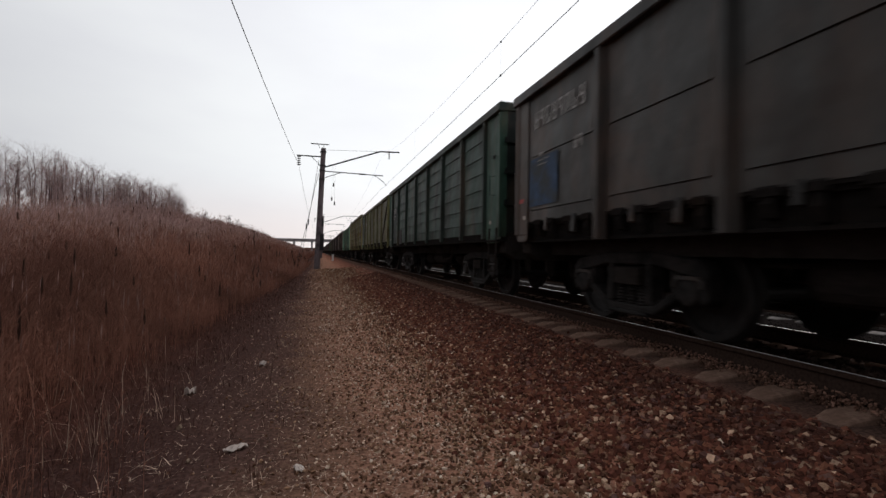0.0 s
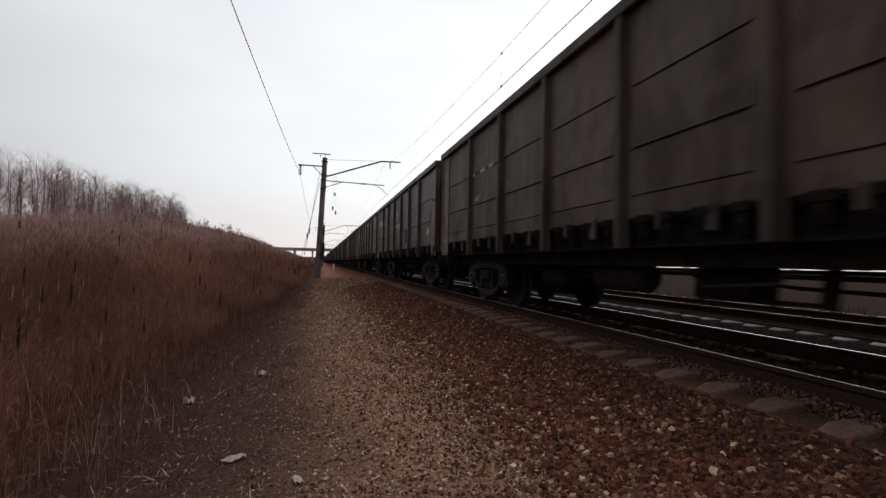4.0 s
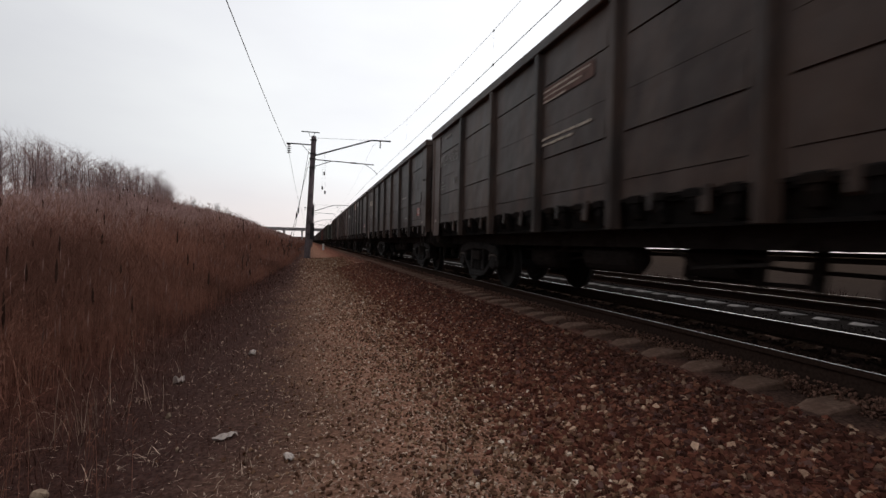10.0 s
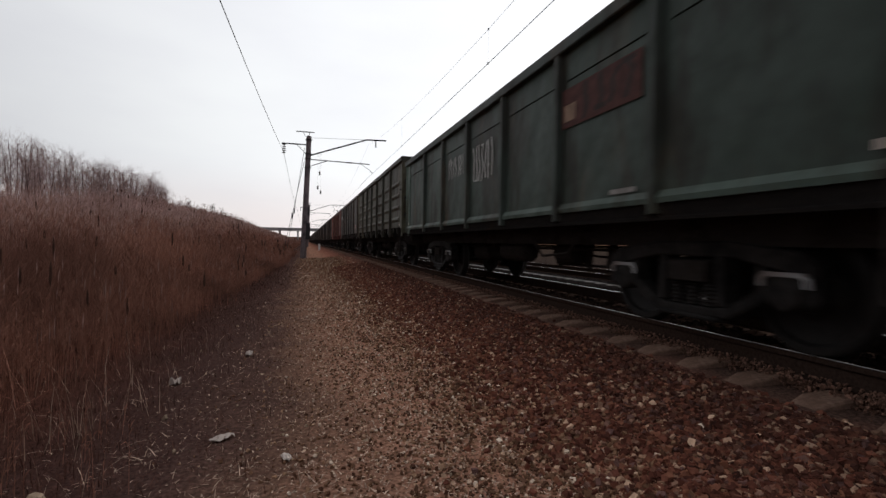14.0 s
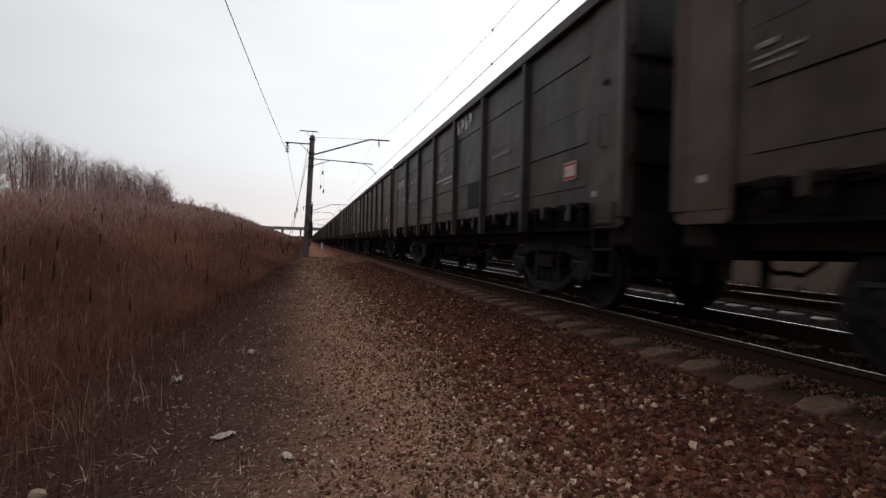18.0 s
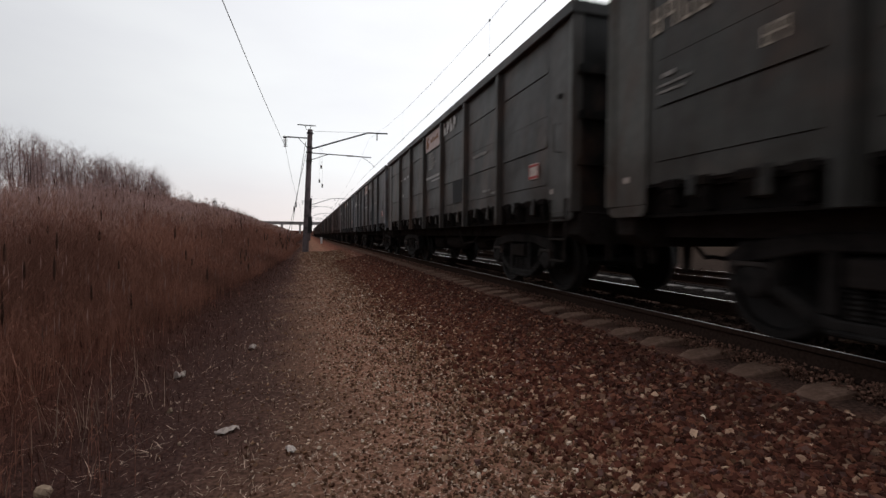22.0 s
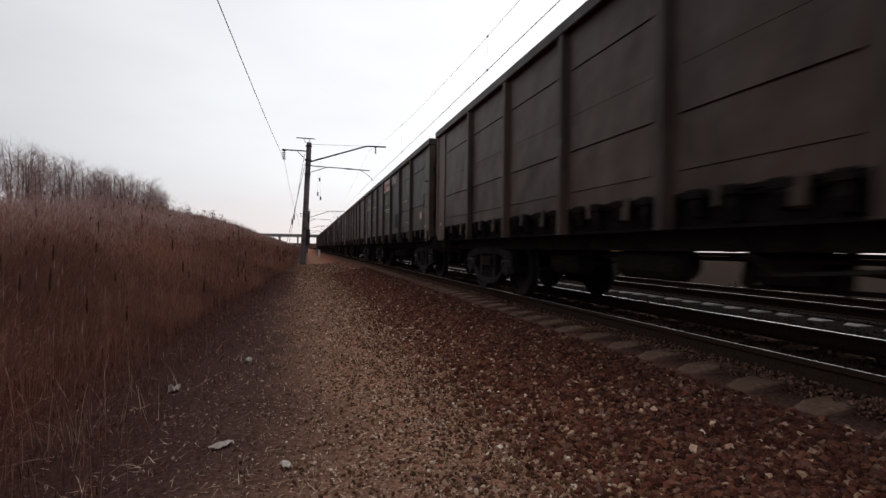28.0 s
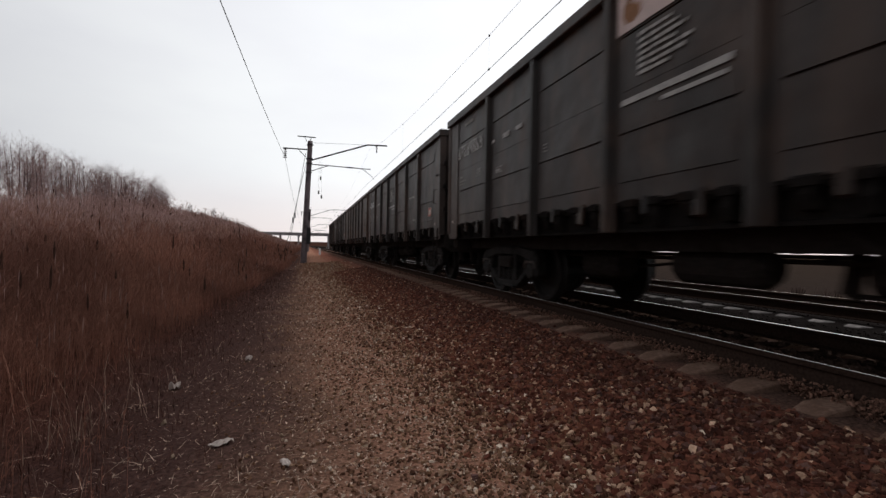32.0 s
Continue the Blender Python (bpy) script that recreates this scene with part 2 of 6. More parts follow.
DIM = material("faded_lettering", (0.24, 0.225, 0.21), 0.75, grain=14, spread=0.4)
OCHRE = material("orange_lettering", (0.26, 0.12, 0.055), 0.7, grain=12, spread=0.3)
NOTE = material("pale_small_lettering", (0.36, 0.345, 0.33), 0.75, grain=14, spread=0.4)
TAN = material("tan_lettering", (0.46, 0.39, 0.32), 0.7, grain=12, spread=0.35)
PLATE = material("pale_pink_plate", (0.58, 0.45, 0.42), 0.6, grain=8, spread=0.15)
SIGNRED = material("red_border_paint", (0.38, 0.05, 0.045), 0.6)
SIGNBLUE = material("blue_paint_mark", (0.034, 0.062, 0.115), 0.75, grain=6, spread=0.5, coarse=2.5, stain=(0.04, 0.045, 0.05), stain_at=(0.42, 0.62))
SOOT = material("blackened_plate", (0.018, 0.018, 0.019), 0.8)
PAPER = material("crumpled_paper", (0.50, 0.425, 0.38), 0.8, grain=20)
POST_WHITE = material("white_post_paint", (0.7, 0.7, 0.7), 0.7, grain=20)
BRIDGE = material("bridge_concrete", (0.26, 0.245, 0.25), 0.9, grain=0.8, coarse=0.1)


def ground_material():
    """Soil by its place: brown verge, gravelly path, reddish ballast, near-black bed with painted shade, tan dry field;
    edges wander with noise.
    """
    m = bpy.data.materials.new("ground_soil")
    m.use_nodes = True
    n, l = m.node_tree.nodes, m.node_tree.links
    b = n["Principled BSDF"]
    b.inputs["Roughness"].default_value, b.inputs["Specular IOR Level"].default_value = 0.95, 0.0
    geo, sep, wob = n.new("ShaderNodeNewGeometry"), n.new("ShaderNodeSeparateXYZ"), n.new("ShaderNodeTexNoise")
    l.new(geo.outputs["Position"], sep.inputs[0])
    l.new(geo.outputs["Position"], wob.inputs["Vector"])
    wob.inputs["Scale"].default_value, wob.inputs["Detail"].default_value = 1.3, 6
    add = n.new("ShaderNodeMath")
    add.operation = "MULTIPLY_ADD"
    add.inputs[1].default_value = 1.2
    l.new(wob.outputs["Fac"], add.inputs[0])
    l.new(sep.outputs["X"], add.inputs[2])
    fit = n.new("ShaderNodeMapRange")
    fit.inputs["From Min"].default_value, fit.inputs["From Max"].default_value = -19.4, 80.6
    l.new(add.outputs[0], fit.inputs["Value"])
    ramp = n.new("ShaderNodeValToRGB")
    e = ramp.color_ramp.elements
    # x 3.3 to 6.4: near-black bed, the wagons' shade painted in
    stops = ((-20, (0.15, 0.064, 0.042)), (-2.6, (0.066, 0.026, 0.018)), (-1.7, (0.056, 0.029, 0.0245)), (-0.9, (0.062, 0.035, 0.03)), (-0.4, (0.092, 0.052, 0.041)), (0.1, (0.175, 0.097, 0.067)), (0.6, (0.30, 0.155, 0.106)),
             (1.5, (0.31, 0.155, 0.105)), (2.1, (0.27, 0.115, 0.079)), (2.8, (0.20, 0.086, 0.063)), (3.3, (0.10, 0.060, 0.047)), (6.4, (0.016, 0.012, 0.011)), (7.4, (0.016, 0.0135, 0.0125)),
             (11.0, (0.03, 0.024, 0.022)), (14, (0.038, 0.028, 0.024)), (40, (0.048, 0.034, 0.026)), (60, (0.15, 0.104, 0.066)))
    while len(e) < len(stops):
        e.new(0.5)
    for k, (x, c) in zip(e, stops):
        k.position, k.color = (x + 20) / 100, (*c, 1)
    l.new(fit.outputs["Result"], ramp.inputs["Fac"])
    fine = n.new("ShaderNodeTexNoise")
    fine.inputs["Scale"].default_value, fine.inputs["Detail"].default_value = 38, 6
    l.new(geo.outputs["Position"], fine.inputs["Vector"])
    sh = n.new("ShaderNodeMapRange")
    sh.inputs["From Min"].default_value, sh.inputs["From Max"].default_value = 0.3, 0.7
    sh.inputs["To Min"].default_value, sh.inputs["To Max"].default_value = 0.5, 1.5
    l.new(fine.outputs["Fac"], sh.inputs["Value"])
    mul = n.new("ShaderNodeMix")
    mul.data_type, mul.blend_type = "RGBA", "MULTIPLY"
    mul.inputs["Factor"].default_value = 1
    l.new(ramp.outputs["Color"], mul.inputs["A"])
    l.new(sh.outputs["Result"], mul.inputs["B"])
    l.new(mul.outputs["Result"], b.inputs["Base Color"])
    bp = n.new("ShaderNodeBump")
    bp.inputs["Strength"].default_value, bp.inputs["Distance"].default_value = 0.8, 0.03
    l.new(fine.outputs["Fac"], bp.inputs["Height"])
    l.new(bp.outputs["Normal"], b.inputs["Normal"])
    return m


GROUND = ground_material()


# ---- mesh helpers ----
class Shape:
    """Collects vertices and faces of one mesh."""

    def __init__(self):
        self.v, self.f = [], []

    def add(self, verts, faces):
        k = len(self.v)
        self.v += [tuple(p) for p in verts]
        self.f += [tuple(i + k for i in face) for face in faces]
        return self

    def box(self, x0, y0, z0, x1, y1, z1, c=0.0):
        """A box; c: chamfer of the edges along y."""
        if not c:
            return self.slab([(x0, z0), (x1, z0), (x1, z1), (x0, z1)], y0, y1)
        return self.slab([(x0 + c, z0), (x1 - c, z0), (x1, z0 + c), (x1, z1 - c), (x1 - c, z1), (x0 + c, z1), (x0, z1 - c), (x0, z0 + c)], y0, y1)

    def slab(self, outline, a, b, axis="y"):
        """An outline extruded along an axis: for y it lies in x, z; for x in y, z; for z in x, y."""
        n = len(outline)
        put = {"y": lambda p, s: (p[0], s, p[1]), "x": lambda p, s: (s, p[0], p[1]), "z": lambda p, s: (p[0], p[1], s)}[axis]
        vs = [put(p, a) for p in outline] + [put(p, b) for p in outline]
        fs = [tuple(range(n)), tuple(range(2 * n - 1, n - 1, -1))] + [(i, n + i, n + (i + 1) % n, (i + 1) % n) for i in range(n)]
        return self.add(vs, fs)

    def tube(self, points, radii, sides=6, close=True):
        """A round bar along points."""
        pts = [Vector(p) for p in points]
        if not hasattr(radii, "__len__"):
            radii = [radii] * len(pts)
        vs, fs = [], []
        for i, p in enumerate(pts):
            d = (pts[min(i + 1, len(pts) - 1)] - pts[max(i - 1, 0)]).normalized()
            u = d.cross(Vector((0, 0, 1)) if abs(d.z) < 0.9 else Vector((1, 0, 0))).normalized()
            w = d.cross(u)
            vs += [p + radii[i] * (math.cos(6.2832 * k / sides) * u + math.sin(6.2832 * k / sides) * w) for k in range(sides)]
        for i in range(len(pts) - 1):
            for k in range(sides):
                fs.append((i * sides + k, i * sides + (k + 1) % sides, (i + 1) * sides + (k + 1) % sides, (i + 1) * sides + k))
        if close:
            fs += [tuple(range(sides - 1, -1, -1)), tuple((len(pts) - 1) * sides + k for k in range(sides))]
        return self.add(vs, fs)

    def lathe(self, profile, centre, axis="x", sides=24):
        """A profile of (along, radius) turned round an axis through centre."""
        vs, fs = [], []
        c = Vector(centre)
        for a, r in profile:
            for k in range(sides):
                p, q = r * math.cos(6.2832 * k / sides), r * math.sin(6.2832 * k / sides)
                vs.append(c + Vector({"x": (a, p, q), "y": (p, a, q), "z": (p, q, a)}[axis]))
        for i in range(len(profile) - 1):
            for k in range(sides):
                fs.append((i * sides + k, i * sides + (k + 1) % sides, (i + 1) * sides + (k + 1) % sides, (i + 1) * sides + k))
        fs += [tuple(range(sides - 1, -1, -1)), tuple((len(profile) - 1) * sides + k for k in range(sides))]
        return self.add(vs, fs)

    def mesh(self, name, mat, smooth=False, bevel=0.0):
        me = bpy.data.meshes.new(name)
        me.from_pydata(self.v, [], self.f)
        bm = bmesh.new()
        bm.from_mesh(me)
        bmesh.ops.recalc_face_normals(bm, faces=bm.faces)
        if bevel:
            edges = [e for e in bm.edges if len(e.link_faces) == 2 and e.calc_face_angle(0) > 0.6]
            bmesh.ops.bevel(bm, geom=edges, offset=bevel, segments=1, affect="EDGES", clamp_overlap=True)
        if smooth:
            for face in bm.faces:
                face.smooth = True
        bm.to_mesh(me)
        bm.free()
        me.materials.append(mat)
        return me


def part(name, mesh, parent, label="", at=None):
    ob = new(name, mesh)
    ob.parent = parent
    if at is not None:
        ob.location = at
    return tagged(ob, label)


def raw(name, verts, faces, mat):
    me = bpy.data.meshes.new(name)
    me.from_pydata(verts, [], faces)
    me.materials.append(mat)
    return me


# ---- ground ----
TRACK, TRACK_2 = 4.58, 9.1


def bank_top(y):
    return float(np.interp(y, [-200, 0, 30, 36, 44, 55, 65, 88, 400, 900], [0.5, 0.5, 0.8, 1.3, 2.1, 3.0, 3.4, 3.85, 3.9, 1.0]))


def ground_height(x, y):
    top = bank_top(y)
    xs = [-300, -60, -30, -16, -3.4, -2.2, -1.0, 1.5, 1.75, 3.0, 3.3, TRACK_2 + 1.7, TRACK_2 + 3.2, 16, 45, 90, 900]
    zs = [top - 1, top + 0.6, top + 0.4, top, -0.55, -0.72, -0.57, -0.55, -0.53, -0.25, -0.24, -0.24, -0.75, -0.75, 0.45, 0.62, 0.0]
    z = float(np.interp(x, xs, zs))
    if x < -2 and abs(y) < 300:
        z += 0.25 * noise.noise((x * 0.3, y * 0.25, 3.1)) * min(1, (-x - 2) / 4)
    if -2.4 < x < 3 and abs(y) < 60:
        z += 0.02 * noise.noise((x * 2.0, y * 2.0, 0)) + 0.012 * noise.noise((x * 6, y * 6, 5))
    return z


gx = [-900, -300, -120, -60, -40, -30, -24, -20, -18, -16, -14, -12, -10, -8, -6.5, -5, -4.2, -3.4] + [x * 0.15 for x in range(-20, 23)] + [3.6, 4.2, 5.2, 6.2, 7.0, 8, 9, 10, 10.8, 11.3, 12.3, 14, 18, 25, 40, 60, 120, 300, 900]
gy = [-900, -300, -120, -60, -30, -15, -8, -4, -2, 0] + [0.2 * k for k in range(5, 100)] + [20 + k for k in range(0, 40)] + [60 + 4 * k for k in range(0, 25)] + [170, 190, 220, 260, 320, 400, 550, 900, 2500]
gv = [(x, y, ground_height(x, y)) for y in gy for x in gx]
gf = [(j * len(gx) + i, j * len(gx) + i + 1, (j + 1) * len(gx) + i + 1, (j + 1) * len(gx) + i) for j in range(len(gy) - 1) for i in range(len(gx) - 1)]
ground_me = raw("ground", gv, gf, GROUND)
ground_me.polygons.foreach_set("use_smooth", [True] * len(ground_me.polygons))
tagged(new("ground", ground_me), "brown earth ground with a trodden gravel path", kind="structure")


# ---- rails and sleepers ----
def rail_outline():
    half = [(0.075, -0.18), (0.075, -0.168), (0.014, -0.15), (0.011, -0.055), (0.036, -0.04), (0.037, -0.01), (0.03, -0.003)]
    return half + [(-x, z) for x, z in reversed(half)]


def build_track(centre, name, label):
    rails = []
    for side in (-1, 1):
        x = centre + side * 0.7975
        me = Shape().slab([(x + a, b) for a, b in rail_outline()], -120, 900).mesh("rail", RAIL)
        ob = tagged(new("rail", me), label, "rail", name, "structure")
        wide = 0.0035 if x < TRACK else 0.008
        top = Shape().slab([(x - wide - 0.001, -0.0035), (x + wide + 0.001, -0.0035), (x + wide, 0.001), (x - wide, 0.001)], -120, 900).mesh("running_surface", RUNNING if x < TRACK else TREAD)
        part("running_surface", top, ob, "polished running surface")
        rails.append(ob)
    return rails


build_track(TRACK, "near track", "rusty steel rail with a polished head")
build_track(TRACK_2, "far track", "steel rail of the second track")


def sleeper_mesh(mat, bedded):
    """A concrete sleeper; a bedded one shows its ends alone, its middle lies under the ballast."""
    s = Shape()
    prof = [(-1.35, 0.09), (-1.2, 0.115), (-0.95, 0.11), (-0.4, 0.09), (0.4, 0.09), (0.95, 0.11), (1.2, 0.115), (1.35, 0.09)]
    tops = [-0.235, -0.195, -0.185, -0.27, -0.27, -0.185, -0.195, -0.235]
    if bedded:
        tops = [-0.225, -0.205, -0.24, -0.30, -0.30, -0.24, -0.205, -0.225]
    vs, fs = [], []
    for (x, w), t in zip(prof, tops):
        vs += [(x, -w - 0.03, -0.40), (x, -w, t), (x, w, t), (x, w + 0.03, -0.40)]
    for i in range(len(prof) - 1):
        for k in range(3):
            fs.append((4 * i + k, 4 * i + k + 1, 4 * i + k + 5, 4 * i + k + 4))
    fs += [(3, 2, 1, 0), (28, 29, 30, 31)]
    return s.add(vs, fs).mesh("sleeper", mat, bevel=0.012)


for centre, mat, name, n in ((TRACK, CONCRETE, "near track sleepers", 150), (TRACK_2, CONCRETE_PALE, "far track sleepers", 110)):
    me = sleeper_mesh(mat, centre == TRACK_2)
    for k in range(n):
        ob = new("sleeper", me)
        ob.location = (centre + random.uniform(-0.02, 0.02), 0.26 + 0.525 * (k - 24), random.uniform(-0.008, 0.004))
        ob.rotation_euler = (0, 0, random.uniform(-0.01, 0.01))
        tagged(ob, "dusty concrete railway sleeper bedded in ballast" if centre == TRACK else "pale concrete sleeper of the second track", "sleeper", name)
    far = Shape()
    for k in range(n, n + 500):
        y = 0.26 + 0.525 * (k - 24)
        far.box(centre - 1.35, y - 0.1, -0.4, centre + (1.35 if centre == TRACK else -1.05), y + 0.1, -0.2)
    tagged(new("far_sleepers", far.mesh("far_sleepers", mat)), "row of distant concrete sleepers", "sleepers", kind="stuff")


# ---- gondola wagons ----
POSTS = (4.315, 2.589, 0.863, -0.863, -2.589, -4.315)
END = 6.62
# width of the plain plate at each corner, by kind of wagon
CORNER = {"ribbed": 0.58, "pressed": 0.58, "planked": 0.74}
SHEET_LOW = 1.33
# height of the top rail over the rails, by kind of wagon
TOP = {"pressed": 3.65, "ribbed": 3.65, "embossed": 3.66, "planked": 3.51, "braced": 3.49, "silled": 3.35, "low": 3.35}
# pressed lines of a side sheet: height over the rails and strength
RIBS = {"pressed": ((1.56, 0.7), (2.05, 1.0), (2.70, 0.8)), "ribbed": ((1.53, 0.5), (2.03, 0.8), (2.45, 0.16), (3.02, 0.7)), "low": ((1.5, 0.7), (2.3, 0.7)), "silled": ((2.85, 0.7),)}


def panel_mesh(y0, y1, side, style):
    """One side sheet between two posts with its pressed ribs; side -1 faces the path."""
    s, x = Shape(), 1.485
    high = TOP[style] - 0.144
    if style in RIBS:
        plain = [(x - 0.03, SHEET_LOW), (x, SHEET_LOW), (x, high), (x - 0.03, high)]
        out_line = plain[:2]
        for z, f in RIBS[style]:
            out_line += [(x, z - 0.026 * f), (x - 0.02 * f, z - 0.022 * f), (x - 0.02 * f, z - 0.003), (x + 0.011 * f, z), (x + 0.010 * f, z + 0.02), (x, z + 0.3)]
        out_line += plain[2:]
        # the pressing runs out before the posts
        cut = (y0 + 0.02, y0 + 0.17, y1 - 0.17, y1 - 0.02)
        for i, line in enumerate((plain, out_line, plain)):
            s.slab(line, cut[i], cut[i + 1])
    elif style == "planked":
        plain = [(x - 0.02, 1.1), (x, 1.1), (x, high), (x - 0.02, high)]
        out_line = plain[:2]
        for k in range(1, 7):
            z = 1.15 + k * 0.32
            out_line += [(x, z - 0.02), (x + 0.020, z - 0.014), (x + 0.018, z + 0.0), (x, z + 0.2)]
        out_line += plain[2:]
        cut = (y0 + 0.02, y0 + 0.19, y1 - 0.19, y1 - 0.02)
        for i, line in enumerate((plain, out_line, plain)):
            s.slab(line, cut[i], cut[i + 1])
    elif style == "embossed":
        s.slab([(x - 0.012, SHEET_LOW), (x, SHEET_LOW), (x, high), (x - 0.012, high)], y0 + 0.02, y1 - 0.02)
        a, b = y0 + 0.2, y1 - 0.2
        for z in (1.62, 2.03, 2.44, 2.85):
            s.add([(x, a, z - 0.09), (x, b, z - 0.09), (x, b, z + 0.09), (x, a, z + 0.09), (x + 0.05, a + 0.14, z - 0.01), (x + 0.05, b - 0.14, z - 0.01), (x + 0.045, b - 0.14, z + 0.03), (x + 0.045, a + 0.14, z + 0.03)],
                  [(4, 5, 6, 7), (0, 1, 5, 4), (1, 2, 6, 5), (2, 3, 7, 6), (3, 0, 4, 7)])
    else:
        out_line = [(x - 0.012, SHEET_LOW), (x, SHEET_LOW)]
        for z in (1.55, 2.15, 2.62):
            out_line += [(x, z - 0.004), (x + 0.016, z), (x + 0.015, z + 0.02), (x, z + 0.3)]
        out_line += [(x, high), (x - 0.012, high)]
        s.slab(out_line, y0 + 0.02, y1 - 0.02)
    s.v = [(p[0] * side, p[1], p[2]) for p in s.v]
    return s


def post_shape(y, side, low, top, wide=0.075):
    """A pressed hat-section post with foot flanges."""
    s = Shape()
    s.slab([(1.486, y - wide - 0.035), (1.494, y - wide - 0.035), (1.497, y - wide), (1.555, y - wide + 0.025), (1.562, y - wide + 0.04), (1.562, y + wide - 0.04), (1.555, y + wide - 0.025), (1.497, y + wide),
            (1.494, y + wide + 0.035), (1.486, y + wide + 0.035)], low, top - 0.114, axis="z")
    s.slab([(1.40, y - wide * 0.9), (1.50, y - wide * 0.9), (1.50, y + wide * 0.9), (1.40, y + wide * 0.9)], low, SHEET_LOW + 0.1, axis="z")
    s.v = [(p[0] * side, p[1], p[2]) for p in s.v]
    return s


def wheelset_mesh():
    s = Shape()
    s.tube([(-1.05, 0, 0), (-0.7, 0, 0), (0.7, 0, 0), (1.05, 0, 0)], [0.065, 0.085, 0.085, 0.065], 12)
    for side in (-1, 1):
        prof = [(0.735, 0.36), (0.715, 0.40), (0.718, 0.49), (0.735, 0.507), (0.75, 0.49), (0.757, 0.4785), (0.835, 0.4745), (0.845, 0.465), (0.845, 0.405), (0.80, 0.385), (0.772, 0.22), (0.80, 0.16), (0.87, 0.145), (0.87, 0.05), (0.66, 0.05), (0.66, 0.145), (0.70, 0.17), (0.735, 0.36)]
        s.lathe([(side * a, r) for a, r in prof], (0, 0, 0), "x", 28)
        # chalk marks and bolt heads that show the turning
        for k in range(3):
            a = 2.094 * k
            s.box(side * 1.05 - 0.01, 0.05 * math.cos(a) - 0.012, 0.05 * math.sin(a) - 0.012, side * 1.05 + 0.012, 0.05 * math.cos(a) + 0.012, 0.05 * math.sin(a) + 0.012)
    return s.mesh("wheelset", WHEEL, smooth=False)


def tread_mesh():
    s = Shape()
    for side in (-1, 1):
        s.lathe([(side * 0.762, 0.4795), (side * 0.832, 0.4757)], (0, 0, 0), "x", 28)
    return s.mesh("tyre", TREAD)


def side_frame_mesh(side):
    """A cast side frame: arched top chord, jaws over the axle boxes, sloping arms, spring seat and columns."""
    s = Shape()
    a, b = side * 0.93, side * 1.11
    def bar(points):
        s.slab(points, a, b, axis="x")
    bar([(-1.17, 0.60), (-1.17, 0.70), (-1.05, 0.80), (-0.45, 0.88), (0.45, 0.88), (1.05, 0.80), (1.17, 0.70), (1.17, 0.60), (0.95, 0.64), (0.44, 0.74), (-0.44, 0.74), (-0.95, 0.64)])
    for k in (-1, 1):
        bar([(k * 1.17, 0.62), (k * 1.17, 0.42), (k * 1.09, 0.36), (k * 1.06, 0.44), (k * 1.06, 0.62)])
        bar([(k * 0.79, 0.64), (k * 0.79, 0.42), (k * 0.74, 0.36), (k * 0.69, 0.46), (k * 0.69, 0.70)])
        bar([(k * 0.74, 0.50), (k * 0.70, 0.36), (k * 0.42, 0.20), (k * 0.30, 0.20), (k * 0.30, 0.29), (k * 0.40, 0.30)])
        bar([(k * 0.40, 0.30), (k * 0.29, 0.30), (k * 0.29, 0.76), (k * 0.38, 0.76)])
    bar([(-0.34, 0.20), (0.34, 0.20), (0.34, 0.28), (-0.34, 0.28)])
    s.box(side * 1.085, -0.36, 0.165, side * 1.135, 0.36, 0.21)
    return s.mesh("side_frame", CAST, bevel=0.014)


def spring_mesh():
    prof = [(0.28, 0.03)]
    for k in range(6):
        z = 0.285 + k * 0.037
        prof += [(z, 0.058), (z + 0.011, 0.076), (z + 0.022, 0.058), (z + 0.029, 0.05)]
    return Shape().lathe(prof + [(0.51, 0.03)], (0, 0, 0), "z", 10).mesh("spring", CAST, smooth=True)


def axle_box_mesh():
    s = Shape()
    s.lathe([(0.0, 0.09), (0.02, 0.13), (0.16, 0.135), (0.18, 0.12), (0.19, 0.06)], (0, 0, 0), "x", 14)
    s.box(0.0, -0.14, 0.0, 0.16, 0.14, 0.14)
    return s.mesh("axle_box", CAST, bevel=0.008)


def jaw_mesh(side):
    """The worn arch over an axle box."""
    s = Shape()
    outer = [(-0.20, 0.53), (-0.195, 0.60), (-0.15, 0.645), (0.15, 0.645), (0.195, 0.60), (0.20, 0.53)]
    inner = [(-0.165, 0.53), (-0.16, 0.585), (-0.13, 0.61), (0.13, 0.61), (0.16, 0.585), (0.165, 0.53)]
    n = len(outer)
    v = [(x, a, b) for x in (side * 1.1, side * 1.135) for ring in (outer, inner) for a, b in ring]
    f = [(0, n, 3 * n, 2 * n), (n - 1, 3 * n - 1, 4 * n - 1, 2 * n - 1)]
    for k in range(n - 1):
        for p, q in ((0, n), (2 * n, 3 * n), (0, 2 * n), (n, 3 * n)):
            f.append((p + k, p + k + 1, q + k + 1, q + k))
    s.add(v, f)
    return s.mesh("jaw_arch", PAINT)


